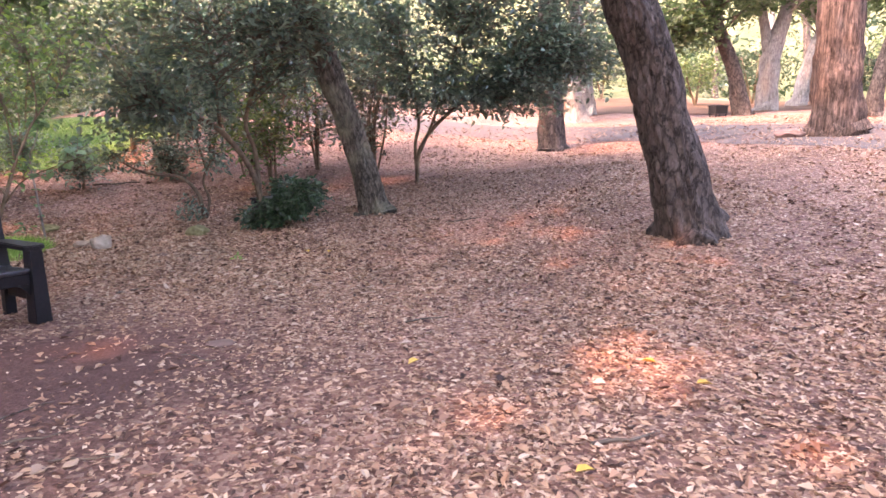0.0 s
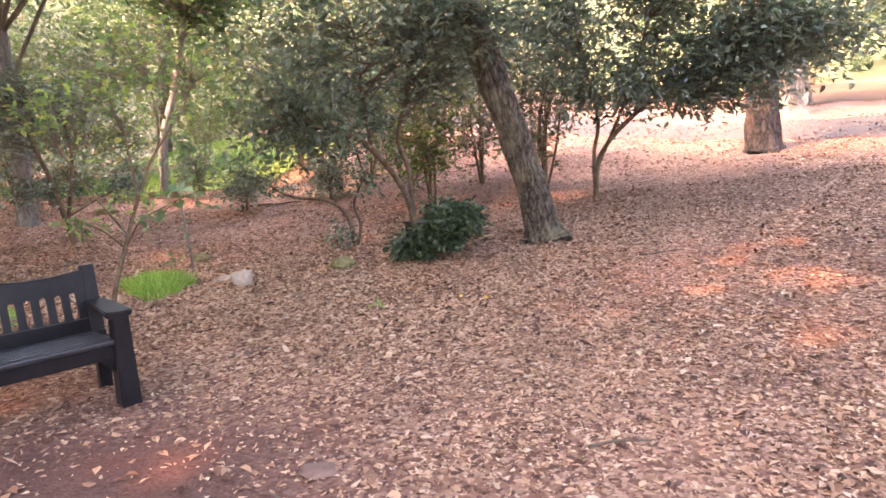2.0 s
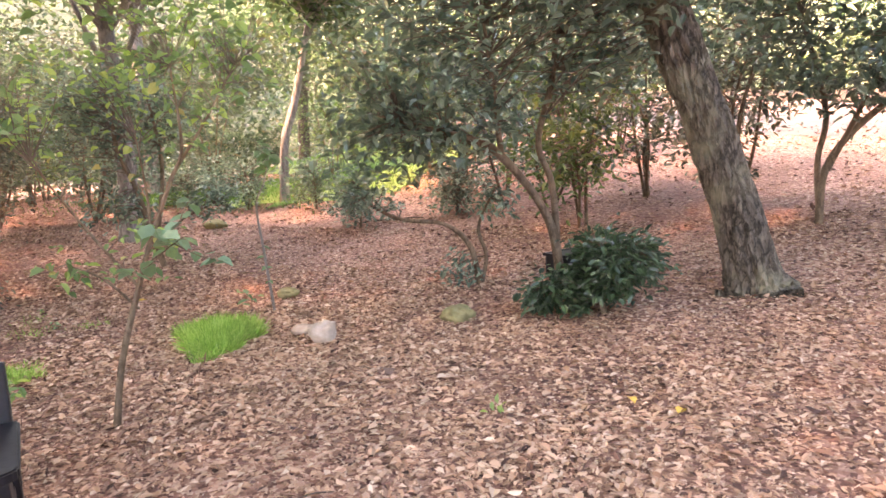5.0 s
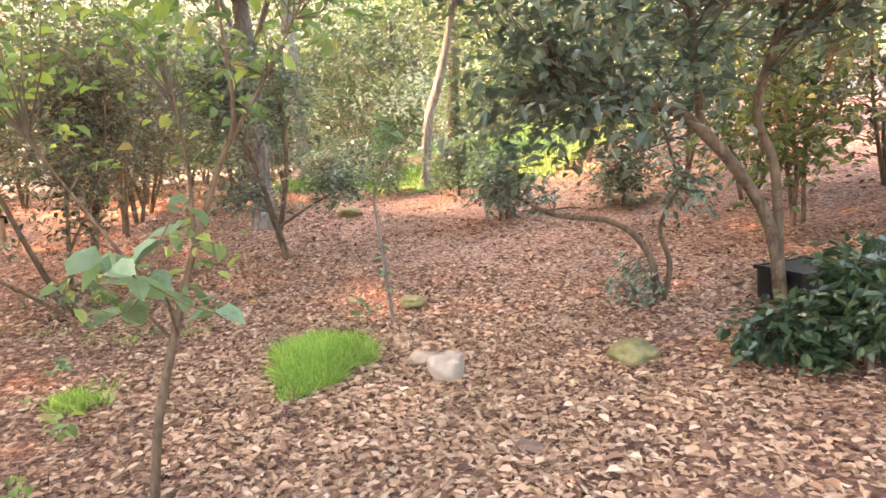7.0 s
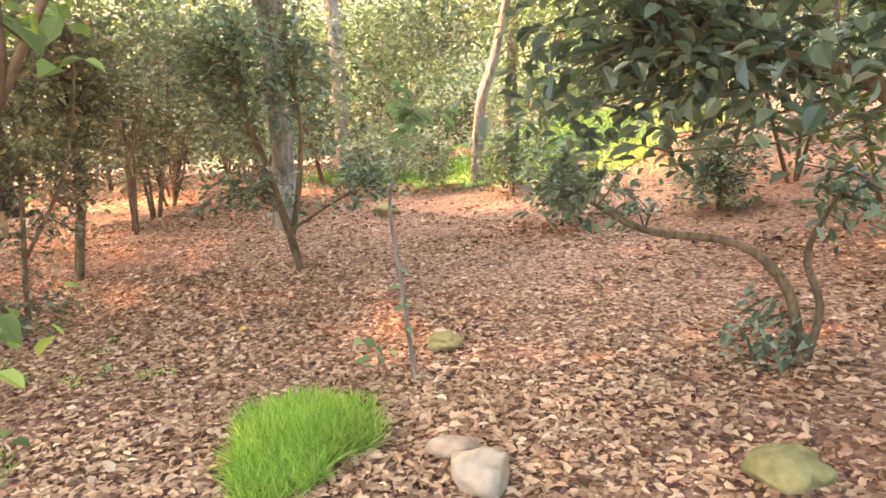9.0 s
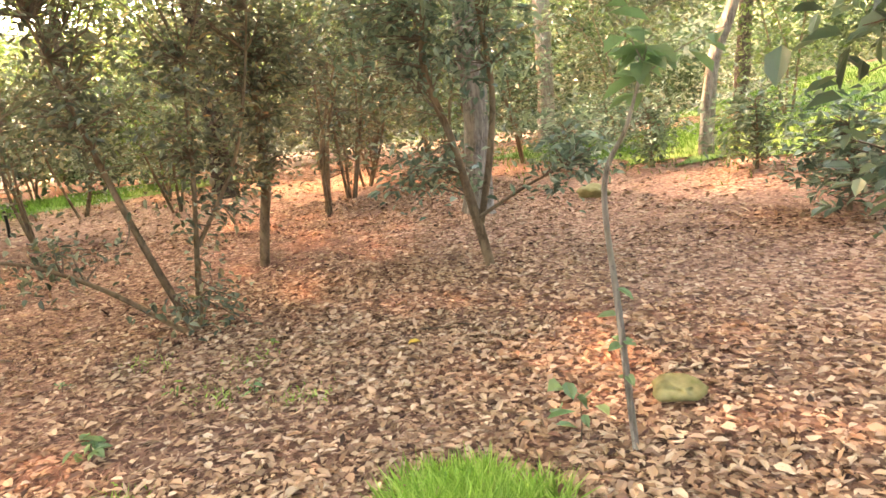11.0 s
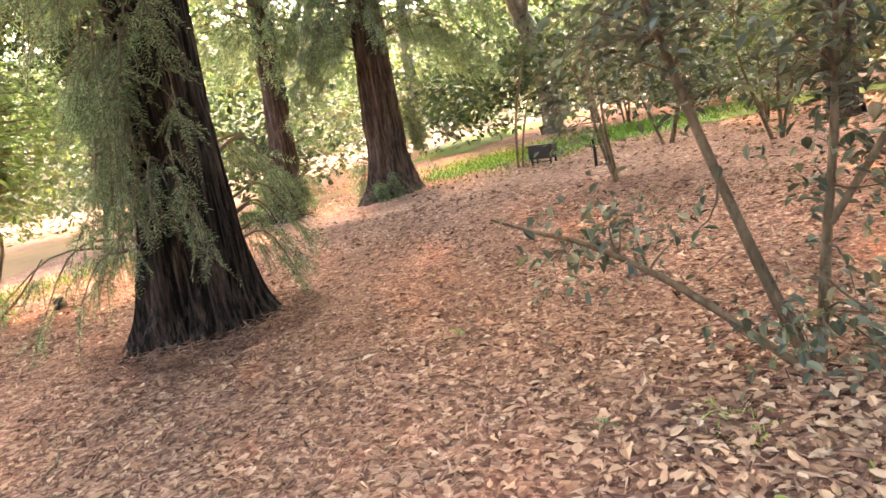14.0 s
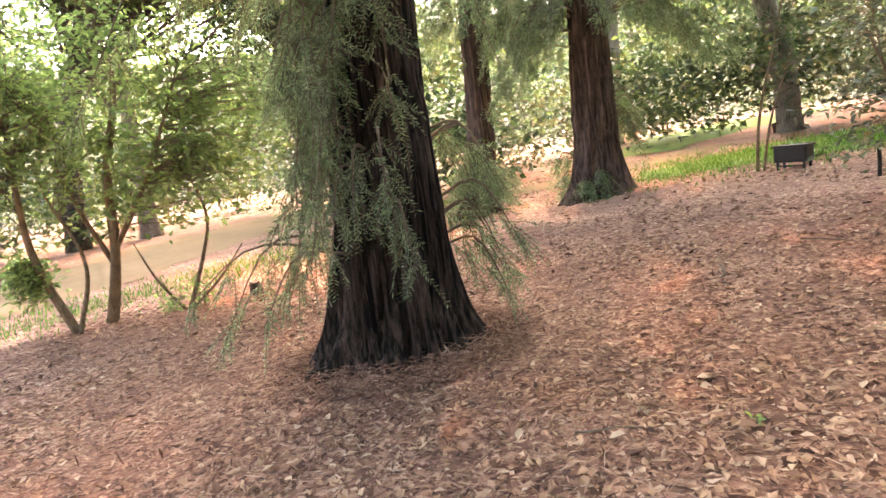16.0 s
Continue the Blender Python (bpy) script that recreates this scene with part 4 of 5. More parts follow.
LEGGY = [(-3.4, 14.6, 2.6, 1.1), (-1.9, 15.2, 2.8, 1.2), (-2.6, 13.4, 2.4, 0.9), (-0.6, 14.2, 3.0, 1.0), (-4.6, 15.8, 2.8, 1.2), (-0.9, 17.2, 3.2, 1.2), (-5.8, 17.0, 2.9, 1.2), (-14.0, 12.1, 2.7, 1.3), (-12.4, 13.0, 2.9, 1.2),
         (-15.6, 12.9, 2.9, 1.3), (-17.6, 13.6, 3.0, 1.4), (-13.9, 7.0, 2.3, 0.9), (-17.4, 9.2, 2.6, 1.3), (-18.8, 11.6, 2.8, 1.3), (-15.0, 9.0, 2.3, 0.9), (-20.6, 14.4, 3.2, 1.6), (-13.4, 15.2, 3.0, 1.3), (-12.0, 10.6, 2.6, 1.1), (-19.5, 17.0, 3.2, 1.6), (-6.6, 20.5, 3.2, 1.4), (-3.0, 19.6, 3.0, 1.3), (-13.0, 11.4, 3.4, 1.3), (-15.2, 15.0, 3.6, 1.5), (-17.8, 15.4, 3.6, 1.6), (-21.5, 11.0, 3.4, 1.6), (-22.5, 6.6, 3.0, 1.4), (-19.0, 13.0, 3.8, 1.5), (-7.2, 18.0, 3.4, 1.3), (-4.8, 18.4, 3.6, 1.4), (-14.4, 18.6, 3.6, 1.5), (-11.0, 19.8, 3.2, 1.2), (-23.0, 16.0, 3.8, 1.8), (-16.6, 7.6, 2.4, 1.0)]
for i, (x, y, top, r) in enumerate(LEGGY):
    rg = random.Random(100 + i)
    g = gz(x, y)
    stems = []
    for _ in range(4 if i % 2 else 3):
        a, b = rg.uniform(0, 6.28), rg.uniform(0.25, 0.6)
        stems.append([(x + 0.06 * math.cos(a), y + 0.06 * math.sin(a), g - 0.04), (x + 0.5 * b * math.cos(a) + rg.uniform(-0.16, 0.16), y + 0.5 * b * math.sin(a) + rg.uniform(-0.16, 0.16), g + rg.uniform(0.28, 0.45) * top), (x + r * b * math.cos(a), y + r * b * math.sin(a), g + 0.75 * top)])
    woody("camellia_shrub", "leggy camellia shrub with several thin bare stems", "shrub", (x, y), stems, [(0.028, 0.022, 0.01)] * len(stems),
          [((x, y, g + 0.82 * top), (r * 1.25, r * 1.25, 0.4 * top), 3), ((x + rg.uniform(-0.5, 0.5), y + rg.uniform(-0.5, 0.5), g + 0.4 * top), (r * 1.0, r * 1.0, 0.27 * top), 2.2)],
          (42 if i in (11, 14, 17, 32) else 105), 15, (0.09 if i in (11, 14, 17, 32) else 0.12), (M_CAM, M_CAM2, M_BRIGHT, M_CAM2)[i % 4], seed=100 + i, scatter=0.14, fine=i < 20, sides=7, group=G)
BUSHES = [(-10.26, 15.2, 0.55, 1.05), (-8.5, 15.2, 0.5, 1.1), (-6.45, 13.55, 0.42, 0.95), (-11.4, 14.6, 0.6, 1.0), (-5.0, 14.4, 0.4, 0.8), (-19.5, 9.4, 0.9, 1.2), (-12.6, 16.6, 0.7, 1.1), (-22.5, 8.2, 1.0, 1.5)]
for i, (x, y, r, top) in enumerate(BUSHES):
    g = gz(x, y)
    woody("young_camellia", "young rounded camellia bush with dark green leaves", "shrub", (x, y), [[(x, y, g - 0.03), (x + 0.03, y, g + 0.3 * top), (x - 0.02, y + 0.02, g + 0.8 * top)]], [(0.025, 0.02, 0.008)],
          [((x, y, g + 0.6 * top), (r * 1.35, r * 1.35, 0.48 * top), 1)], 76, 13, 0.11, M_CAM, seed=140 + i, scatter=0.12, fine=False, sides=6, group="young camellias")
for i, (x, y, r, top) in enumerate([(14.5, 31.5, 1.7, 2.6), (18.5, 33.5, 1.9, 3.0), (9.5, 35.0, 2.0, 2.6), (22.5, 31.0, 1.6, 2.4), (3.5, 36.5, 1.8, 2.4), (12.0, 38.5, 2.2, 3.4), (26, 33, 2.2, 3.4)]):
    g = gz(x, y)
    woody("clearing_shrub", "rounded pale green shrub in the sunny clearing", "shrub", (x, y), [[(x, y, g - 0.05), (x + 0.1, y, g + 0.35 * top), (x + 0.25, y, g + 0.8 * top)], [(x, y, g - 0.05), (x - 0.3, y + 0.1, g + 0.35 * top), (x - 0.7, y, g + 0.75 * top)]], [(0.06, 0.05, 0.02)] * 2,
          [((x, y, g + 0.62 * top), (r, r, 0.4 * top), 1)], 90, 14, 0.2, M_WOODS if i % 2 else M_BRIGHT, seed=170 + i, scatter=0.22, fine=False, sides=6, group="clearing shrubs")
woody("low_bush", "dense low bush of shiny dark green leaves", "bush", (-1.65, 9.78),
      [[(-1.65, 9.78, 0.1), (-1.7, 9.8, 0.4), (-1.6, 9.8, 0.7)], [(-1.7, 9.75, 0.1), (-2.0, 9.7, 0.3), (-2.2, 9.7, 0.4)]], [(0.03, 0.02, 0.01), (0.025, 0.018, 0.008)],
      [((-1.62, 9.82, 0.56), (0.48, 0.42, 0.34), 3), ((-2.05, 9.72, 0.36), (0.4, 0.3, 0.18), 1.2), ((-1.35, 9.8, 0.66), (0.3, 0.3, 0.26), 1)], 200, 16, 0.092, M_SHINY, seed=47, scatter=0.05)
sapling = woody("sapling", "thin sapling with soft broad pale leaves", "sapling", (-4.32, 6.85),
      [[(-4.32, 6.85, -0.04), (-4.25, 6.9, 0.42), (-4.13, 6.98, 0.86), (-4.03, 7.06, 1.22), (-3.9, 7.15, 1.58), (-3.82, 7.2, 1.8), (-3.84, 7.2, 2.3)], [(-4.03, 7.06, 1.2), (-4.06, 7.1, 1.5), (-4.1, 7.1, 1.9)], [(-3.88, 7.18, 1.65), (-3.7, 7.3, 1.95), (-3.55, 7.45, 2.3)],
       [(-4.12, 6.98, 0.78), (-4.3, 6.9, 0.98), (-4.5, 6.8, 1.1)], [(-4.1, 7.0, 0.9), (-4.25, 6.8, 1.3), (-4.4, 6.6, 1.75)]],
      [(0.024, 0.02, 0.018, 0.016, 0.014, 0.011, 0.006), (0.01, 0.008, 0.004), (0.01, 0.008, 0.004), (0.009, 0.007, 0.004), (0.01, 0.008, 0.004)],
      [((-4.05, 7.05, 1.15), (0.25, 0.25, 0.2), 0.5), ((-3.85, 7.25, 2.5), (0.85, 0.8, 0.7), 5), ((-4.5, 6.9, 2.1), (0.6, 0.6, 0.6), 2), ((-4.5, 6.8, 1.05), (0.2, 0.2, 0.1), 0.3)], 130, 6, 0.08, M_SAP, seed=48, scatter=0.06, slim=0.62, droop=0.35, twig_r=0.003)


def leaf_mesh(name, material, slim=0.55, curl=0.25):
    rng = np.random.default_rng(9)
    V, F = blades(rng, np.zeros((1, 3)), np.array([[1.0, 0, 0]]), np.array([[0, 0, 1.0]]), np.ones(1), np.array([slim]), curl)
    ob = quick(name, V, F, material)
    me = ob.data
    bpy.data.objects.remove(ob)
    return me


def place_leaf(me, parent, where, yaw, pitch, roll, size):
    ob = new("leaf", me)
    ob.parent = parent
    ob.matrix_basis = pose(*where, roll, pitch, yaw) @ Matrix.Diagonal((size, size, size, 1))
    return ob


def whip():
    """A whip of a sapling whose few leaves stand singly."""
    rg = random.Random(49)
    e = thing("sapling", -5.11, 9.5, "tall thin sapling with a few large leaves", "sapling")
    pts = rel(e, [(-5.11, 9.5, 0.02), (-5.15, 9.47, 0.68), (-5.17, 9.44, 1.22), (-5.12, 9.53, 1.46), (-5.07, 9.6, 1.75)])
    limb("stem", pts, (0.017, 0.014, 0.012, 0.009, 0.004), M_GREY, e, rings=30, sides=9, rough=0.2, seed=4.9)
    line = rounded(pts, 40)
    me = leaf_mesh("leaf", M_PALE, 0.58)
    for k in range(26):
        p = line[rg.choice((40, 40, 39, 38, 36, 34)) if k < 18 else rg.choice((6, 8, 10, 12))]
        place_leaf(me, e, p, rg.uniform(0, 360), rg.uniform(-15, 40), rg.uniform(-25, 25), rg.uniform(0.09, 0.17) if k < 18 else rg.uniform(0.06, 0.1))
    for k, (dx, dy, dz) in enumerate([(0.32, 0.18, 0.16), (-0.25, 0.22, 0.1), (0.1, -0.3, 0.2)]):
        q = line[36 + k] if k < 3 else line[-1]
        tip = (q.x + dx, q.y + dy, q.z + dz)
        limb("twig", [tuple(q), (q.x + dx * 0.5, q.y + dy * 0.5, q.z + dz * 0.65), tip], (0.004, 0.003, 0.0015), M_GREY, e, rings=6, sides=5)
        for _ in range(5):
            f = rg.uniform(0.4, 1.0)
            place_leaf(me, e, (q.x + dx * f, q.y + dy * f, q.z + dz * f), rg.uniform(0, 360), rg.uniform(-5, 35), rg.uniform(-25, 25), rg.uniform(0.09, 0.15))


whip()


def forward_branch():
    """The sapling's long side branch over the path, with broad soft leaves standing singly."""
    rg = random.Random(51)
    e = sapling
    pts = rel(e, [(-4.12, 6.98, 0.84), (-3.8, 6.78, 1.08), (-3.3, 6.48, 1.24), (-2.85, 6.2, 1.36)])
    limb("branch", pts, (0.009, 0.007, 0.005, 0.003), M_STEM, e, rings=16, sides=7, rough=0.2, seed=5.1)
    line = rounded(pts, 30)
    for dx, dy, dz in ((-0.3, 0.02, -0.14), (0.12, -0.2, 0.16), (-0.08, 0.22, 0.2), (0.2, 0.1, -0.1)):
        q = line[rg.choice((23, 26, 29))]
        limb("twig", [tuple(q), (q.x + dx * 0.5, q.y + dy * 0.5, q.z + dz * 0.65), (q.x + dx, q.y + dy, q.z + dz)], (0.003, 0.0025, 0.0012), M_STEM, e, rings=6, sides=5)
        for _ in range(6):
            f = rg.uniform(0.35, 1.0)
            place_leaf(rg.choice(SOFT), e, (q.x + dx * f, q.y + dy * f, q.z + dz * f), rg.uniform(0, 360), rg.uniform(-5, 45), rg.uniform(-30, 30), rg.uniform(0.07, 0.115))
    for k in range(12):
        place_leaf(rg.choice(SOFT), e, line[rg.randint(22, 30)], rg.uniform(0, 360), rg.uniform(-10, 45), rg.uniform(-30, 30), rg.uniform(0.07, 0.12))


SOFT = [leaf_mesh("leaf", m, 0.66, k) for m, k in ((M_PALE, 0.18), (M_SAPLEAF, 0.3), (M_PALE, -0.12))]
forward_branch()
woody("sapling", "thin bare-stemmed sapling in the grass", "sapling", (-17.45, 4.85),
      [[(-17.45, 4.85, 0.45), (-17.5, 4.93, 1.4), (-17.7, 5.2, 2.6), (-17.8, 5.3, 3.2)], [(-17.4, 4.95, 0.45), (-17.4, 5.1, 1.3), (-17.5, 5.4, 2.2)]], [(0.03, 0.024, 0.016, 0.008), (0.024, 0.018, 0.008)],
      [((-17.7, 5.2, 2.4), (0.5, 0.5, 0.7), 1)], 26, 8, 0.1, M_OAKLEAF, seed=50, fine=False)
woody("tall_shrub", "tall open shrub with bright green leaves and tan stems", "shrub", (-9.98, -1.38),
      [[(-9.98, -1.38, -0.04), (-10.12, -1.18, 0.86), (-10.2, -1.08, 1.9), (-10.37, -0.85, 2.9), (-10.3, -1, 3.9)], [(-10.1, -1.2, 0.7), (-9.9, -1.4, 1.5), (-9.7, -1.6, 2.6)], [(-10.12, -1.18, 0.9), (-10.5, -0.7, 1.8), (-10.8, -0.3, 2.8)]],
      [(0.075, 0.062, 0.05, 0.035, 0.015), (0.035, 0.028, 0.014), (0.035, 0.028, 0.014)],
      [((-10.2, -1.1, 2.9), (1.6, 1.6, 1.4), 4), ((-10.7, -0.5, 1.7), (1.3, 1.3, 0.7), 1.2), ((-11.6, 0.2, 2.4), (1.0, 1.0, 0.9), 1.4)], 360, 16, 0.11, M_FRESH_SUN, seed=51, scatter=0.09)
woody("tall_shrub", "leaning shrub with dark bare stems and bright leaves", "shrub", (-9.56, -1.32),
      [[(-9.56, -1.32, -0.04), (-9.38, -1.6, 0.9), (-9.36, -1.62, 1.71), (-9.39, -1.58, 2.7)], [(-9.55, -1.3, -0.03), (-9.75, -1.2, 0.8), (-9.6, -1.5, 1.7)]], [(0.055, 0.045, 0.035, 0.015), (0.03, 0.024, 0.012)],
      [((-9.4, -1.7, 2.6), (1.2, 1.2, 1.2), 2), ((-9.3, -1.8, 0.7), (0.3, 0.3, 0.3), 0.6)], 300, 15, 0.1, M_FRESH_SUN, seed=52, fine=False)
woody("tall_shrub", "crooked nearly bare shrub beside the footpath", "shrub", (-10.66, -0.72),
      [[(-10.66, -0.72, -0.04), (-10.85, -0.46, 0.68), (-10.93, -0.35, 1.17), (-10.85, -0.46, 1.76)], [(-10.66, -0.7, -0.03), (-10.95, -0.35, 0.35), (-11.15, -0.05, 0.75)], [(-10.65, -0.72, -0.03), (-10.45, -0.95, 0.45), (-10.3, -1.05, 0.95)]], [(0.03, 0.025, 0.02, 0.01), (0.02, 0.016, 0.008), (0.02, 0.016, 0.008)],
      [((-10.8, -0.5, 1.9), (0.6, 0.6, 0.4), 1), ((-10.7, -0.7, 0.15), (0.35, 0.3, 0.12), 0.5)], 46, 10, 0.1, M_FRESH_SUN, seed=53, fine=False)

# ---- woods all round ----


def woods(name, label, rng, spots, material, per=420, size=0.34):
    P = []
    for x, y, z, rx, rz in spots:
        n = per
        v = unit(rng, n)
        r = rng.uniform(0.35, 1.0, n) ** 0.5
        lump = 1 + 0.35 * np.sin(3.1 * v[:, 0] + x) * np.sin(2.7 * v[:, 2] * 2 + y) + 0.2 * np.sin(7 * v[:, 1] + z)
        P.append(np.array([x, y, z]) + v * np.array([rx, rx, rz]) * (r * lump)[:, None])
    P = np.concatenate(P)
    P = P[P[:, 2] > height(P[:, 0], P[:, 1]) + 0.1]
    tagged(leafage(name, rng, P, size, material, None, 0.2, 0.6, False), label, "trees", kind="stuff")


def open_ground(x, y):
    """True on the lawns, paths and the sunny clearing, where no thicket stands."""
    if x + y > 16 and y > 14 and math.hypot(x + 4, y - 8) < 44 and x > -3.5:
        return True
    for ax, ay, bx, by, w in ((-9, 20, -17, 27, 3.5), (-22, 13, -34, 24, 3.0), (-17, 3, -21.5, 2, 2.4), (-10, -6, -36, -11, 2.6), (-2, 23, -12, 27.5, 3.0)):
        t = max(0.0, min(1.0, ((x - ax) * (bx - ax) + (y - ay) * (by - ay)) / ((bx - ax) ** 2 + (by - ay) ** 2)))
        if math.hypot(x - ax - t * (bx - ax), y - ay - t * (by - ay)) < w:
            return True
    return False


rng = np.random.default_rng(77)
shrubs, tall, hill = ([], [], []), ([], []), []
for i in range(560):
    a = rng.uniform(0, 2 * math.pi)
    clear = a < 1.35
    d = rng.uniform(45, 58) if clear else 17.5 + 26 * rng.uniform(0, 1) ** 1.4
    x, y = -4 + d * math.sin(a), 8 + d * math.cos(a)
    g = gz(x, y)
    if not open_ground(x, y) and not (a < 0.95 and i % 4):
        rx = rng.uniform(1.1, 2.3)
        shrubs[i % 3].append((x, y, g + rng.uniform(0.7, 2.6), rx, rx * 0.8))
    low_sky = 3.5 < a < 4.75
    if i % 5 < 3 and not (low_sky and i % 7 == 0):
        d += rng.uniform(1, 6)
        x, y = -4 + d * math.sin(a), 8 + d * math.cos(a)
        if not (clear and d < 44) and not (a < 0.95 and i % 3):
            tall[i % 2].append((x, y, g + rng.uniform(3.8, 10), rng.uniform(1.8, 3.4), rng.uniform(1.3, 2.4)))
for i in range(260):
    a, d = rng.uniform(0, 2 * math.pi), rng.uniform(58, 96)
    if (3.4 < a < 4.8 and i % 4 == 0) or (a < 0.95 and i % 4):
        continue
    x, y = -4 + d * math.sin(a), 8 + d * math.cos(a)
    hill.append((x, y, gz(x, y) + rng.uniform(0.5, 9), rng.uniform(4, 7), rng.uniform(3, 5)))
# Unseen leaf clumps, set sunward of each listed spot to shade it
crowns = []
for px, py in ((-9, -6), (-12.5, -6.6), (-15.5, -8), (-18.5, -9), (-22, -9.8), (-26, -10.4), (-30, -10.8), (-34, -11), (-19, -1),
               (-14.5, 4.5), (-15.5, 3.2), (-13.6, 3.4), (-4.2, 12.2), (-2.8, 11.2), (-8.6, 1.6), (6, 12), (7.5, 14), (8.6, 12), (9.6, 14), (8, 6), (9.6, 5), (10, 7)):
    for k in range(3):
        h = 8.5 + 3.5 * k + rng.uniform(-0.6, 0.6)
        crowns.append((px - 0.81 * h + rng.uniform(-1, 1), py - 0.47 * h + rng.uniform(-1, 1), gz(px, py) + h, rng.uniform(2.0, 2.8), 0.9))
# A grid of more unseen clumps to shade the northern woods
for gxx, gyy in [(p, q) for p in range(-26, 3, 3) for q in range(15, 38, 3)]:
    if not (-16 < gxx < -6 and 17 < gyy < 25):
        h = 13.0 + rng.uniform(-1.5, 1.5)
        crowns.append((gxx - 0.81 * h + rng.uniform(-1.5, 1.5), gyy - 0.47 * h + rng.uniform(-1.5, 1.5), gz(gxx, gyy) + h + 1, rng.uniform(2.4, 3.2), 1.2))
woods("woods_canopy", "added unseen leaf clumps that shade the paths and woods", rng, crowns, M_OAKLEAF, 190, 0.44)
bank = ([], [])
for i in range(66):
    a, d = 3.45 + 1.42 * (i + rng.uniform(0, 1)) / 66, rng.uniform(27, 37)
    x, y = -4 + d * math.sin(a), 8 + d * math.cos(a)
    bank[i % 2].append((x, y, gz(x, y) + (9.2, 5.2, 7.4)[i % 3] + rng.uniform(-0.8, 0.8), rng.uniform(2.0, 3.0), rng.uniform(1.5, 2.1)))
woods("woods_canopy", "young leaves beyond the path, coloured as if sunlit", rng, bank[0], M_FRESH_SUN, 230, 0.34)
woods("woods_canopy", "pale green leaves of the trees beyond the path", rng, bank[1], M_BRIGHT, 230, 0.34)
behind = ([], [])
for i in range(110):
    a, d = radians(-88 + 84 * (i + rng.uniform(0, 1)) / 110), rng.uniform(15, 25)
    x, y = -3 + d * math.sin(a), 8 + d * math.cos(a)
    behind[i % 2].append((x, y, gz(x, y) + rng.uniform(2.9, 7.0), rng.uniform(1.1, 1.9), rng.uniform(0.8, 1.3)))
woods("woods_canopy", "dusty olive foliage above the northern shrubs", rng, behind[0], M_CAM2, 280, 0.19)
woods("woods_canopy", "grey-green foliage of the trees behind the lawn", rng, behind[1], M_OAKLEAF, 260, 0.19)
woods("woods", "thicket of mixed green shrubs round the clearing", rng, shrubs[0], M_WOODS, 350, 0.27)
woods("woods", "thicket of dark evergreen shrubs in the woods", rng, shrubs[1], M_OAKLEAF, 350, 0.25)
woods("woods", "thicket of grey-green shrubs in the woods", rng, shrubs[2], M_CAM2, 340, 0.25)
woods("woods_canopy", "high leafy crowns of the woods round about", rng, tall[0], M_OAKLEAF, 370, 0.3)
woods("woods_canopy", "high sunlit crowns of the woods round about", rng, tall[1], M_WOODS, 370, 0.3)
woods("far_woods", "pale green trees on the far rising ground", rng, hill, M_WOODS, 250, 1.0)
for i in range(34):
    a = rng.uniform(0, 2 * math.pi)
    d = rng.uniform(40, 55) if -0.25 < a < 1.35 else rng.uniform(23, 38)
    x, y = -4 + d * math.sin(a), 8 + d * math.cos(a)
    g = gz(x, y)
    e = thing("woodland_tree", x, y, "tall grey-barked tree standing in the woods", "tree", "woodland trees")
    l = rng.uniform(-0.9, 0.9)
    limb("trunk", [(0, 0, -0.2), (l * 0.3, 0.1, 2.5), (l, 0.2, 5.5), (l * 1.5, 0.2, 9)], (rng.uniform(0.2, 0.42), 0.22, 0.2, 0.1), M_GREY if i % 2 else M_OAK, e, rings=18, sides=12, rough=0.25, flare=0.25, seed=i * 1.1)
    P = np.array([l * 1.4, 0.2, 8.5]) + unit(rng, 260) * np.array([2.6, 2.6, 1.7]) * rng.uniform(0.3, 1, (260, 1)) ** 0.5
    leafage("crown", rng, P, 0.4, M_OAKLEAF, e, 0.2, 0.6, False)

# ---- rocks ----


def rock(label, x, y, size, material, seed, sink=0.25, turn=0.0, name="rock"):
    rs = random.Random(int(seed * 10))
    cuts = []                                    # worn flat faces
    for _ in range(11):
        n = Vector((rs.gauss(0, 1), rs.gauss(0, 1), rs.gauss(0, 0.9)))
        cuts.append((n.normalized(), rs.uniform(0.66, 0.9)))
    e = bmesh.new()
    bmesh.ops.create_icosphere(e, subdivisions=4, radius=1)
    for v in e.verts:
        p = v.co.copy()
        k = 1 + 0.42 * noise.noise(p * 1.3 + Vector((seed * 3.3, 0, 0))) - 0.16 * abs(noise.noise(p * 2.2 + Vector((seed, 1, 5)))) + 0.12 * noise.noise(p * 3.1 + Vector((0, seed, 0))) + 0.03 * noise.noise(p * 9)
        p = p * k
        for n, d in cuts:
            over = p.dot(n) - d
            if over > 0:
                p -= n * over * 0.9
        v.co = Matrix.Rotation(turn, 3, "Z") @ Vector((p.x * size[0], p.y * size[1], p.z * size[2]))
    ob = part(name, e, material, None, smooth=True)
    ob.location = (x, y, gz(x, y) + size[2] * (1 - 2 * sink) * 0.9)
    return tagged(ob, label, "rock")


rock("pale grey rounded granite rock among leaves", -4.02, 8.82, (0.155, 0.12, 0.115), M_ROCK, 1.0, 0.12, 0.4)
rock("flat tan stone leaning on a pale rock", -4.3, 8.98, (0.14, 0.09, 0.07), M_ROCKTAN, 2.0, 0.2, 0.8)
rock("moss-covered brown stone half sunk in leaves", -2.98, 9.5, (0.155, 0.125, 0.115), M_ROCKMOSS, 3.0, 0.2)
rock("moss-covered stone beside a sapling", -5.3, 9.98, (0.135, 0.11, 0.075), M_ROCKMOSS, 4.0, 0.12, 0.5)
rock("flat mossy stone on the leafy ground", -9.36, 13.2, (0.26, 0.2, 0.11), M_ROCKMOSS, 5.0, 0.2)
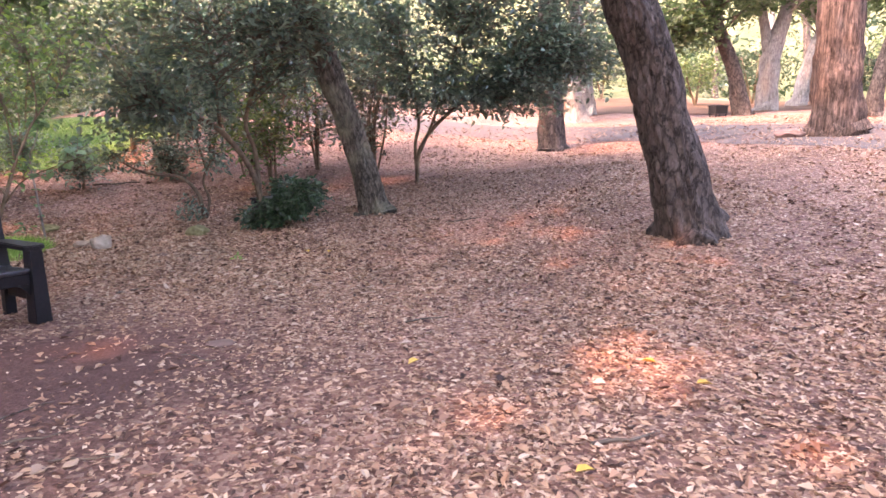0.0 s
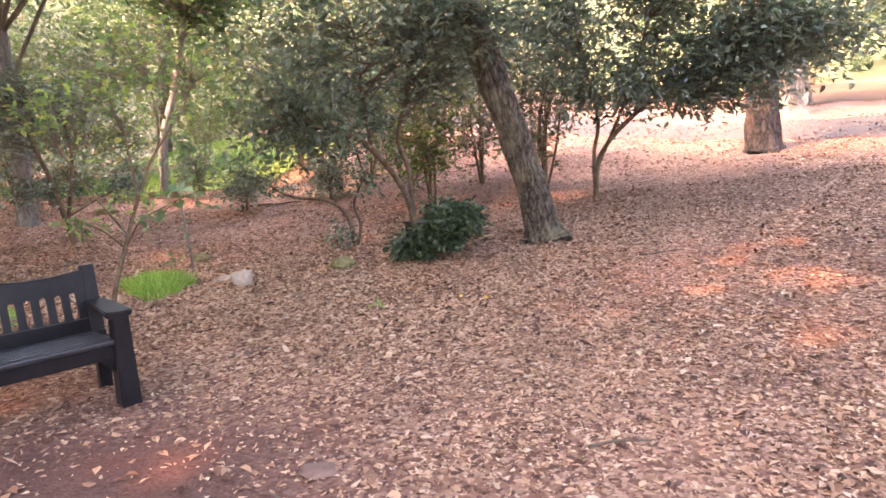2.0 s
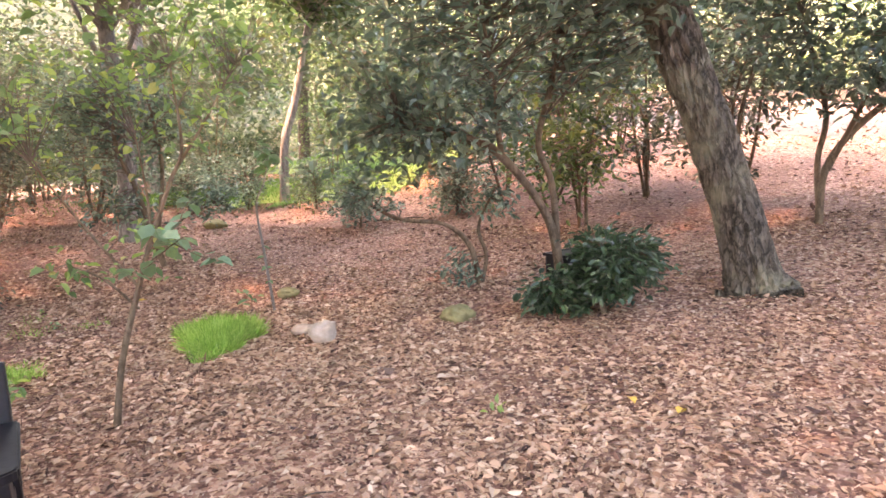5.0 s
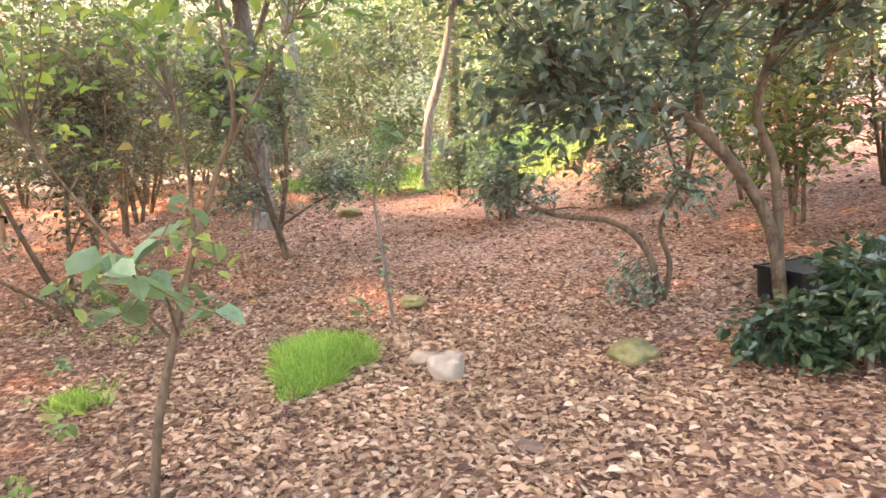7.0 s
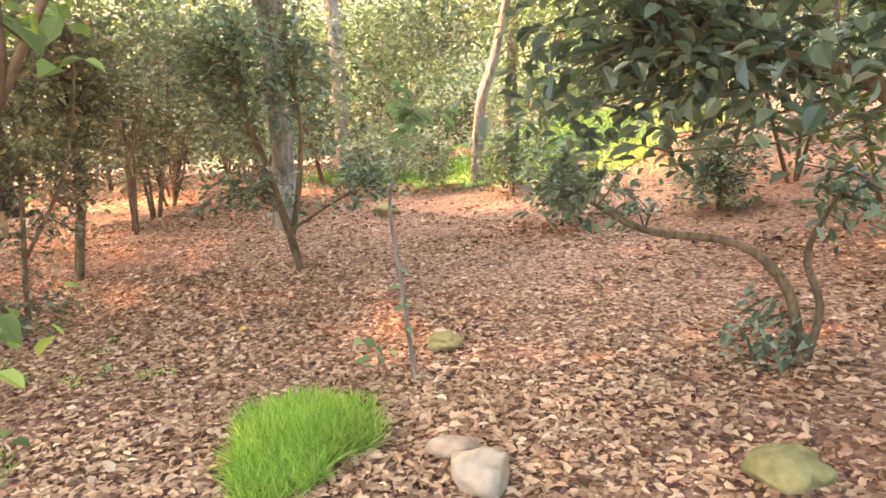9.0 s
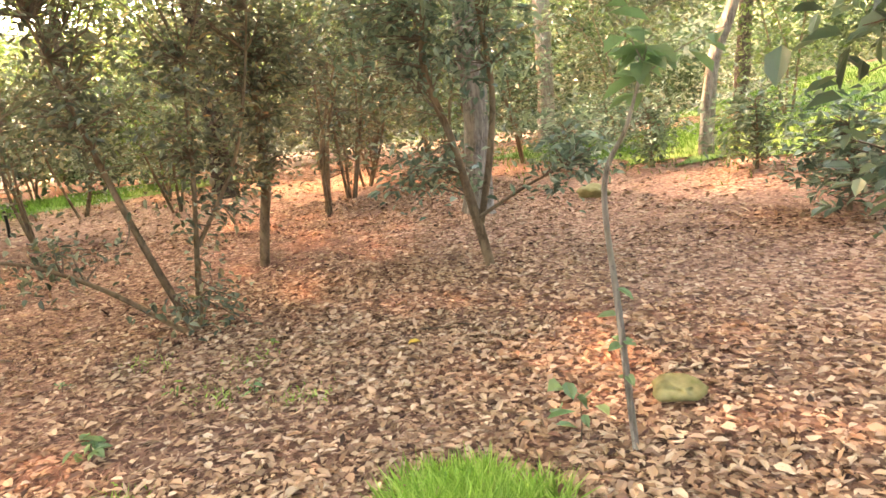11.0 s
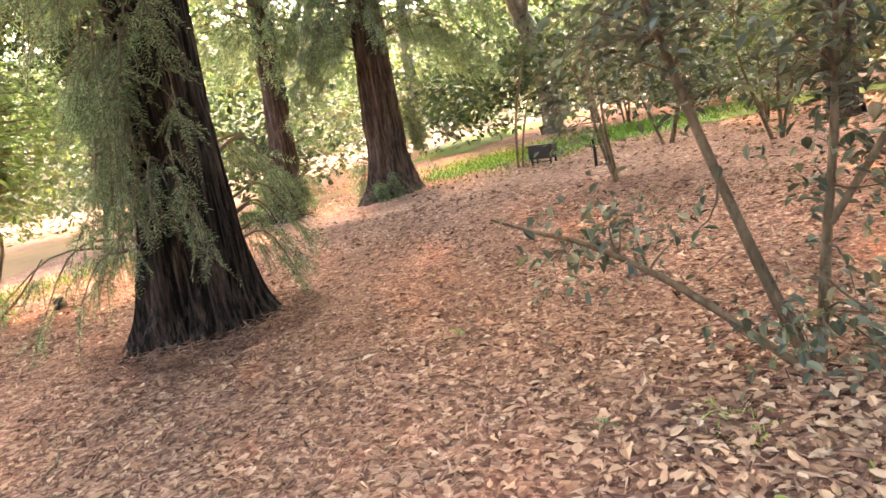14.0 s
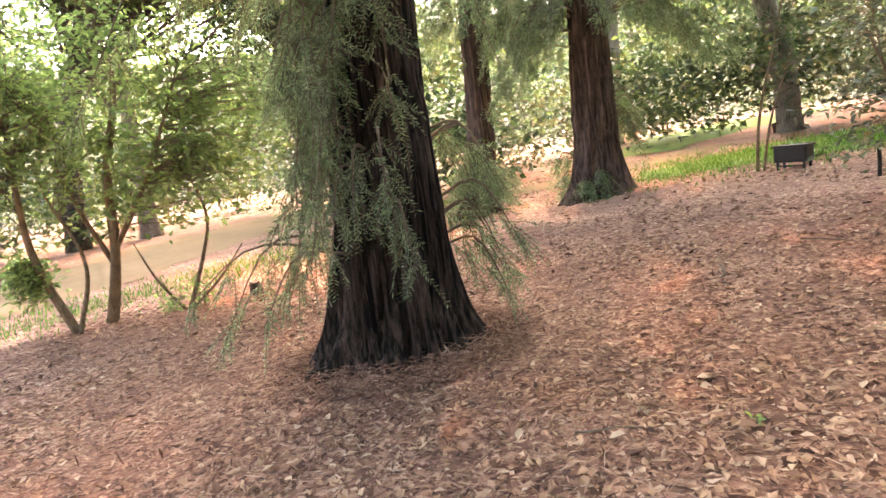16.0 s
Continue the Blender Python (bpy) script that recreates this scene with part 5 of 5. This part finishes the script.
rock("small flat grey stone trodden into the soil", -1.33, 4.6, (0.12, 0.09, 0.018), M_FLAT, 6.0, 0.2)
rock("flat brown stone trodden into the leaf litter", -3.02, 8.19, (0.1, 0.08, 0.02), M_FLAT, 8.0, 0.15)
rock("tan boulder at the foot of the big trunk", 9.4, 15.2, (0.4, 0.3, 0.16), M_FLAT, 7.0, 0.3)


def slab(bm, cx, cy, cz, sx, sy, sz, bevel=0.008, turn=None):
    """A bevelled board added to bm."""
    r = bmesh.ops.create_cube(bm, size=1)
    vs = r["verts"]
    for v in vs:
        v.co = Vector((v.co.x * sx, v.co.y * sy, v.co.z * sz))
    ed = list({e for v in vs for e in v.link_edges})
    if bevel:
        out = bmesh.ops.bevel(bm, geom=ed, offset=bevel, segments=2, affect="EDGES", profile=0.6)
        vs = list({v for f in out["faces"] for v in f.verts} | {v for v in vs if v.is_valid})
    for v in vs:
        if turn is not None:
            v.co = turn @ v.co
        v.co += Vector((cx, cy, cz))


def black_box(x, y, turn, w, d, h, legs, label):
    """A low black box with a raised rim, on short legs where it has them."""
    e = thing("storage_box", x, y, label, "box")
    e.rotation_euler = (0, 0, turn)
    z0 = 0.1 if legs else -0.02
    b = bmesh.new()
    slab(b, 0, 0, z0 + h / 2, w, d, h, 0.035)
    part("body", b, M_BLACK, e)
    for cy in (-1, 1):
        b = bmesh.new()
        slab(b, 0, cy * d / 2, z0 + h - 0.01, w + 0.03, 0.03, 0.035, 0.008)
        part("rim", b, M_BLACK, e)
    for cx in (-1, 1):
        b = bmesh.new()
        slab(b, cx * w / 2, 0, z0 + h - 0.01, 0.03, d - 0.035, 0.035, 0.008)
        part("rim", b, M_BLACK, e)
        if legs:
            for cy in (-1, 1):
                b = bmesh.new()
                slab(b, cx * (w / 2 - 0.05), cy * (d / 2 - 0.04), 0.04, 0.035, 0.035, 0.16, 0.004)
                part("leg", b, M_BLACK, e)
    if legs:
        b = bmesh.new()
        slab(b, 0, -d / 2 + 0.04, 0.05, w - 0.14, 0.02, 0.025, 0.004)
        part("stretcher", b, M_BLACK, e)
    return e


black_box(-2.2, 11.12, 1.0, 0.52, 0.46, 0.27, False, "low black plastic box behind the bush")
black_box(-17.25, 5.4, 1.2, 0.5, 0.26, 0.26, True, "low black box on short legs by the lawn")
black_box(11.75, 23.6, 0.4, 0.62, 0.36, 0.3, True, "low black box on short legs under an oak")

# ---- bench ----


def bench(x, y, ax, length):
    """A painted park bench: plank seat, slotted back, broad arms."""
    e = thing("park_bench", x, y, "black-brown painted wooden park bench with slotted back", "bench")
    e.rotation_euler = (0, 0, ax)
    tilt = Matrix.Rotation(radians(-10), 3, "X")
    back_y = 0.5

    def board(name, *a, label="", paint=M_BENCH, **k):
        b = bmesh.new()
        slab(b, *a, **k)
        return part(name, b, paint, e, label)

    for s in (0, 1):
        cx = s * length
        b = bmesh.new()
        slab(b, cx, 0.0, 0.295, 0.1, 0.115, 0.61, bevel=0.01)
        for v in b.verts:                       # the leg spreads towards its foot
            k = 1 + 0.28 * max(0.0, (0.5 - v.co.z) / 0.5)
            v.co.x, v.co.y = cx + (v.co.x - cx) * k, v.co.y * k
        part("front_leg", b, M_BENCH, e)
        board("back_leg", cx, back_y - 0.02, 0.2, 0.085, 0.08, 0.44, bevel=0.01)
        board("back_post", cx, back_y + 0.04, 0.615, 0.09, 0.07, 0.54, turn=tilt, bevel=0.01)
        board("side_rail", cx, 0.23, 0.34, 0.05, 0.4, 0.1, bevel=0.006)
        # Added dark panel that stands in for the shade between the legs
        board("leg_shade_panel", cx, 0.24, 0.235, 0.034, 0.4, 0.13, bevel=0.005)
        b = bmesh.new()
        n = 10
        outline = [(-0.07, 0.5), (0.07, 0.5)] + [(0.085 * math.cos(math.pi * (0.0 - i / n)), -0.02 - 0.085 * math.sin(math.pi * i / n) * 0.7) for i in range(n + 1)]
        lo = [b.verts.new((cx + u, v, 0.6)) for u, v in outline]
        f = b.faces.new(lo)
        g = bmesh.ops.extrude_face_region(b, geom=[f])
        bmesh.ops.translate(b, verts=[v for v in g["geom"] if isinstance(v, bmesh.types.BMVert)], vec=(0, 0, 0.042))
        bmesh.ops.bevel(b, geom=[q for q in b.edges], offset=0.008, segments=2, affect="EDGES")
        part("armrest", b, M_BENCH, e)
        b = bmesh.new()
        sg = 1 if s == 0 else -1
        pts = [(0.04, 0.33)] + [(0.04 + 0.17 * math.sin(i / 8 * math.pi / 2), 0.33 - 0.0) if i == 8 else (0.21 - 0.17 * math.cos(i / 8 * math.pi / 2), 0.14 + 0.19 * math.sin(i / 8 * math.pi / 2)) for i in range(9)]
        f = b.faces.new([b.verts.new((cx + sg * u, -0.012, v)) for u, v in pts])
        g = bmesh.ops.extrude_face_region(b, geom=[f])
        bmesh.ops.translate(b, verts=[v for v in g["geom"] if isinstance(v, bmesh.types.BMVert)], vec=(0, 0.03, 0))
        part("bracket", b, M_BENCH, e)
    for i, (yy, w) in enumerate(((-0.01, 0.07), (0.078, 0.046), (0.146, 0.046), (0.214, 0.046), (0.282, 0.046), (0.375, 0.085))):
        board("seat_plank", length / 2, yy + 0.005, 0.437 - 0.004 * i, length - 0.09, w, 0.036, bevel=0.011, paint=M_SEAT)
    board("apron", length / 2, 0.0, 0.37, length - 0.085, 0.035, 0.095, bevel=0.005)
    y0 = back_y - 0.012

    def on_back(u, z):
        return (u, y0 + (z - 0.45) * math.tan(radians(10)), z)

    pitch, r, lo, hi = 0.0915, 0.022, 0.515, 0.705
    n = int((length - 0.13) / pitch)
    start = (length - n * pitch) / 2
    for i in range(n + 1):
        c = start + i * pitch
        b = bmesh.new()
        right, left = [], []
        for j in range(25):
            z = lo + (hi - lo) * j / 24
            e0 = min(z - lo, hi - z)
            gap = math.sqrt(max(0.0, r * r - max(0.0, r - e0) ** 2))
            right.append((c + (pitch / 2 if i < n else 0.045) - (gap if i < n else 0), z))
            left.append((c - (pitch / 2 if i else 0.045) + (gap if i else 0), z))
        for dy in (0.0, 0.03):
            rows = [[b.verts.new(Vector(on_back(u, z)) + Vector((0, dy, 0))) for u, z in side] for side in (left, right)]
            for j in range(24):
                b.faces.new((rows[0][j], rows[1][j], rows[1][j + 1], rows[0][j + 1]))
            if dy == 0.0:
                first = rows
        for side in (0, 1):
            for j in range(24):
                b.faces.new((first[side][j], first[side][j + 1], rows[side][j + 1], rows[side][j]))
        part("back_slat", b, M_BENCH, e)
    b = bmesh.new()
    m = 28
    grid = []
    for i in range(m + 1):
        u = 0.045 + (length - 0.09) * i / m
        k = abs(2 * i / m - 1)
        top = 0.832 + 0.055 * (0.5 + 0.5 * math.cos(math.pi * min(1, k / 0.62))) + 0.02 * max(0.0, (k - 0.8) / 0.2)
        grid.append([b.verts.new(Vector(on_back(u, z)) + Vector((0, dy, 0))) for z, dy in ((0.705, -0.012), (top - 0.01, -0.012), (top, 0.0), (top, 0.036), (0.705, 0.036))])
    for p, q in zip(grid, grid[1:]):
        for j in range(5):
            b.faces.new((p[j], p[(j + 1) % 5], q[(j + 1) % 5], q[j]))
    top_rail = part("top_rail", b, M_BENCH, e)
    b = bmesh.new()
    slab(b, length / 2, y0 + 0.022, 0.452, length - 0.085, 0.045, 0.124, bevel=0.006, turn=None)
    part("lower_rail", b, M_BENCH, e)
    b = bmesh.new()
    z = 0.78
    slab(b, length / 2, y0 + (z - 0.45) * math.tan(radians(10)) - 0.016, z, 0.11, 0.006, 0.045, bevel=0.002, turn=None)
    part("plaque", b, M_BRASS, top_rail, "small tarnished brass plaque")
    return e


bench(-3.0 - 0.565 * 1.8, 5.36 - 0.825 * 1.8, math.atan2(0.825, 0.565), 1.8)

# ---- seedlings and fallen twigs ----


def seedling(x, y, size, n, material, seed, label):
    """A sprout: a thin stem with a few leaves."""
    rng = np.random.default_rng(seed)
    e = thing("seedling", x, y, label, "seedling", "seedlings")
    limb("stem", [(0, 0, -0.01), (0.01, 0.005, size * 0.5), (0.0, 0.012, size * 0.9)], (0.004, 0.003, 0.002), M_TWIG, e, rings=5, sides=5)
    P = np.stack([rng.normal(size=n) * size * 0.28, rng.normal(size=n) * size * 0.28, rng.uniform(0.35, 1.0, n) * size], -1)
    leafage("foliage", rng, P, size * 0.62, material, e, 0.1, 0.5)


for i, (x, y, s, n) in enumerate([(-6.79, 7.44, 0.13, 16), (-1.91, 7.64, 0.1, 10), (-7.3, 7.9, 0.08, 8), (-6.95, 8.3, 0.1, 10), (-7.6, 8.6, 0.08, 8), (-6.3, 7.0, 0.08, 8), (-7.9, 7.3, 0.07, 7), (-5.5, 6.9, 0.14, 14), (-5.0, 6.5, 0.13, 12), (-5.3, 9.35, 0.22, 9), (-9.2, 6.2, 0.07, 7)]):
    seedling(x, y, s, n, M_SAP if i % 3 else M_PALE, 300 + i, "small green seedling sprouting through dead leaves")


def fallen(x, y, a, length, r, seed):
    """A broken twig lying on the leaves."""
    rg = random.Random(seed)
    e = thing("fallen_twig", x, y, "crooked dry brown twig lying on the leaves", "twig", "fallen twigs")
    pts = []
    for i in range(5):
        f = i / 4 - 0.5
        px, py = f * length * math.cos(a) + rg.uniform(-0.02, 0.02), f * length * math.sin(a) + rg.uniform(-0.03, 0.03)
        pts.append((px, py, gz(x + px, y + py) - e.location.z + 0.012 + rg.uniform(0, 0.01)))
    limb("twig", pts, (r, r * 0.8, r * 0.4), M_TWIG, e, rings=10, sides=6, rough=0.3, seed=seed)


for i, (x, y, a, l, r) in enumerate([(-1.9, 3.1, 0.5, 0.4, 0.008), (-1.5, 2.9, 0.2, 0.3, 0.006), (-2.1, 3.45, 0.9, 0.35, 0.007), (0.2, 5.0, 0.2, 0.35, 0.008), (-0.2, 6.3, 1.9, 0.3, 0.007), (1.1, 2.9, 0.4, 0.4, 0.01), (-1.4, 4.3, 2.7, 0.3, 0.007), (-2.6, 6.4, 0.8, 0.45, 0.009), (-6.6, 5.6, 2.2, 0.4, 0.008), (-8.0, 5.0, 1.0, 0.35, 0.008),
                                 (-6.0, 14.1, 0.3, 0.9, 0.02), (-8.9, 6.9, 0.5, 0.5, 0.01), (0.9, 9.2, 0.1, 0.5, 0.01), (-7.0, 9.6, 1.2, 0.4, 0.008), (-3.1, 8.1, 2.4, 0.35, 0.008), (-11.8, 5.5, 0.2, 0.5, 0.012), (-10.9, 0.9, 0.9, 0.6, 0.015), (-11.4, 0.0, 1.4, 0.55, 0.014), (-9.0, 5.6, 2.0, 0.4, 0.008), (-7.6, 4.2, 0.7, 0.45, 0.009), (-12.6, 6.2, 1.1, 0.5, 0.01)]):
    fallen(x, y, a, l, r, 400 + i)

for i, (x, y, n) in enumerate([(-7.1, 8.1, 110), (-6.7, 8.5, 90), (-7.5, 8.4, 80), (-6.2, 7.5, 90), (-7.9, 7.8, 70)]):
    tuft(x, y, 0.24, 0.18, n, 0.05, 60 + i, "sparse small weeds coming up through leaves", i)


def stake(x, y, tall, r, material, label, lean, plate):
    """A short garden stake, pointed at its foot; one carries a small dark tag."""
    e = thing("garden_stake", x, y, label, "stake")
    post = limb("post", [(0, 0, -0.05), (lean * 0.5, 0.01, tall * 0.5), (lean, 0.0, tall)], (r, r, r * 0.9), material, e, rings=8, sides=10, rough=0.1, seed=x)
    b = bmesh.new()
    slab(b, lean, 0, tall + 0.004, r * 1.7, r * 1.7, 0.01, 0.002)
    part("cap", b, material, post)
    if plate:
        b = bmesh.new()
        slab(b, lean, -r - 0.006, tall - 0.07, 0.11, 0.008, 0.08, 0.003)
        part("tag", b, M_BLACK, post, "small dark plant tag")


stake(-15.6, 6.52, 0.42, 0.026, M_BLACK, "short dark wooden stake with a plant tag", 0.02, True)
stake(-13.6, 9.38, 0.38, 0.05, M_PALEWOOD, "short pale cut branch stump beside shrubs", 0.06, False)


def stump(x, y, r, tall):
    """A short dark cut stump with a spread foot and a pale top."""
    e = thing("stump", x, y, "short dark cut stump beside the footpath", "stump")
    limb("trunk", [(0, 0, -0.06), (0.005, 0, tall * 0.5), (0.01, 0.005, tall)], (r * 1.3, r, r * 0.9), M_OAK, e, rings=12, sides=20, rough=0.2, ridges=8, depth=0.1, flare=0.4, seed=3.0)
    b = bmesh.new()
    bmesh.ops.create_cone(b, cap_ends=True, segments=20, radius1=r * 0.88, radius2=r * 0.8, depth=0.012)
    bmesh.ops.translate(b, verts=b.verts, vec=(0.01, 0.005, tall))
    part("cut_face", b, M_TWIG, e)


stump(-11.44, -0.33, 0.06, 0.16)


def yellow_leaf(x, y, a, size):
    """One large fresh-fallen leaf."""
    rng = np.random.default_rng(int(1000 + 10 * x + y))
    V, F = blades(rng, np.array([[0.0, 0, 0.02]]), np.array([[math.cos(a), math.sin(a), 0.05]]), np.array([[0.1, 0.1, 1.0]]), np.array([size]), np.array([size * 0.62]))
    ob = quick("fallen_leaf", V, F, M_YELLOW)
    ob.location = (x, y, gz(x, y))
    tagged(ob, "single bright yellow fallen leaf on brown litter", "leaf", "yellow leaves")


for i, (x, y) in enumerate([(1.72, 3.5), (-0.9, 7.8), (1.62, 3.85), (0.1, 4.1), (-1.2, 8.0), (0.75, 2.6), (-6.9, 9.3)]):
    yellow_leaf(x, y, 1.3 * i, 0.1)

# ---- bare soil shows through: the leaves that lie nearest the line walked ----
rg = random.Random(5)
PIECES = [leaf_mesh("dead_leaf", M_PIECE, s, k) for s, k in ((0.5, 0.3), (0.62, -0.22), (0.42, 0.4), (0.55, 0.12))]
for i in range(300):
    f = i / 299
    px, py = (0.3 - 4.2 * f + rg.gauss(0, 1.5), 3.2 + 5.6 * math.sin(f * 1.6) + rg.gauss(0, 1.2))
    ob = new("dead_leaf", PIECES[i % 4])
    ob.parent = ground
    s = rg.uniform(0.05, 0.095)
    ob.matrix_basis = pose(px, py, gz(px, py) + 0.018, rg.uniform(-14, 14), rg.uniform(-12, 8), rg.uniform(0, 360)) @ Matrix.Diagonal((s, s, s, 1))

# ---- dead leaves on the ground ----


def litter(name, label, n, x0, x1, y0, y1, size, seed, keep, lift=0.012, fine=True, material=M_LITTER):
    rng = np.random.default_rng(seed)
    x, y = rng.uniform(x0, x1, n), rng.uniform(y0, y1, n)
    drift = np.sin(1.1 * x + 0.4 * y) * np.sin(0.9 * y - 0.5 * x + 1) + 0.6 * np.sin(2.7 * x - 1.9 * y)
    ok = keep(x, y) * (0.72 + 0.28 * drift) > rng.uniform(0, 1, n)
    x, y = x[ok], y[ok]
    n = len(x)
    P = np.stack([x, y, height(x, y) + rng.uniform(0.002, lift, n)], -1)
    d = unit(rng, n) * np.array([1, 1, 0.16])
    up = unit(rng, n) * 0.38 + np.array([0, 0, 1.0])
    L = size * rng.uniform(0.5, 1.3, n) ** 1.2
    V, F = blades(rng, P, d, up, L, L * rng.uniform(0.4, 0.7, n), rng.choice((-0.3, 0.3, 0.15), n)[:, None], fine=fine)
    tagged(quick(name, V, F, material), label, "leaves", kind="stuff")


def under_redwood(x, y):
    """Share of leaf litter left where needle duff, darkened as shade, lies round the redwood."""
    return np.clip((np.hypot((x + 9.2) * 0.85, y - 4.2) - 1.2) / 4.2, 0.5, 1.0)


def trodden(x, y):
    """Fewer leaves on the trodden ground in front of the bench."""
    k = np.clip(np.hypot((x + 2.5) * 0.95, (y - 4.1) * 0.85) / 2.5, 0, 1)
    k2 = np.clip(np.hypot((x - 0.3) * 0.8, y - 5.5) / 2.5, 0, 1)
    return (0.07 + 0.93 * k ** 2.4) * (0.6 + 0.4 * k2) * under_redwood(x, y)


def beside(x, y):
    """Near the line walked."""
    return (np.hypot(x + 0.2, y - 3.2) < 4.2) | (np.hypot(x + 3.2, y - 7.8) < 4.0) | (np.hypot(x + 6.5, y - 6.6) < 3.6)


litter("dead_leaves", "dense carpet of tan and brown dead leaves", 290000, -13, 5.5, 0.8, 13.5, 0.055, 1, lambda x, y: trodden(x, y) * beside(x, y), lift=0.016, fine=False)
litter("leaf_crumbs", "trodden crumbs of tan dead leaves", 140000, -4.5, 5, 1, 10, 0.036, 6, lambda x, y: np.clip(1.25 - np.hypot((x - 0.3) * 0.8, y - 5.3) / 4.2, 0, 1) * np.clip((np.hypot(x + 2.3, y - 4.1) - 0.5) / 1.6, 0.04, 1), lift=0.012, fine=False, material=M_TAN)
litter("dead_leaves", "curled tan dead leaves lying on top", 26000, -13, 5.5, 0.8, 13.5, 0.07, 4, lambda x, y: trodden(x, y) * beside(x, y), lift=0.022)
litter("dead_leaves", "drift of large pale tan fallen leaves", 78000, -11, -0.5, 5.5, 12.5, 0.06, 7,
       lambda x, y: np.clip(1.5 - np.hypot((x + 5.2) / 3.4, (y - 8.6 + 0.12 * (x + 5)) / 2.1), 0, 1), lift=0.026, material=M_TAN)
# Pale leaves on dusty ground, also put there to offset the crown's shade
litter("leaf_crumbs", "small pale dead leaves that lighten the shaded dusty slope", 105000, -1, 12, 6.5, 18, 0.05, 8, lambda x, y: np.clip(1.3 - np.hypot((x - 4.5) / 6, (y - 10.5) / 6), 0, 1) * 0.9, lift=0.014, fine=False, material=M_TAN)
litter("dead_leaves", "carpet of brown dead leaves beyond the path", 170000, -13, 5.5, 0.8, 13.5, 0.062, 3, lambda x, y: np.where(beside(x, y), 0.0, trodden(x, y)), fine=False)
litter("dead_leaves", "scattered dead leaves on the farther ground", 100000, -22, 14, -3, 22, 0.085, 2, lambda x, y: np.where((x > -12.5) & (x < 5) & (y > 1) & (y < 13), 0.0, 1.0), fine=False)


def duff(n, cx, cy, r, seed, pile=0.02):
    """Fallen redwood needles and shreds of bark: slim red-brown strips, dark to add shade."""
    rng = np.random.default_rng(seed)
    a, d = rng.uniform(0, 2 * math.pi, n), r * rng.uniform(0, 1, n) ** 0.6
    x, y = cx + d * np.cos(a), cy + d * np.sin(a)
    P = np.stack([x, y, height(x, y) + rng.uniform(0.004, pile, n)], -1)
    L = rng.uniform(0.04, 0.13, n)
    V, F = blades(rng, P, unit(rng, n) * np.array([1, 1, 0.12]), unit(rng, n) * 0.3 + np.array([0, 0, 1.0]), L, rng.uniform(0.006, 0.02, n), 0.2, fine=False)
    tagged(quick("needle_duff", V, F, M_DUFF), "red-brown needles and bark shreds, darkened as shade under the redwood", "leaf litter", kind="stuff")


duff(70000, -9.0, 4.2, 6.0, 21)
duff(9000, -9.95, 3.42, 1.05, 22, 0.085)
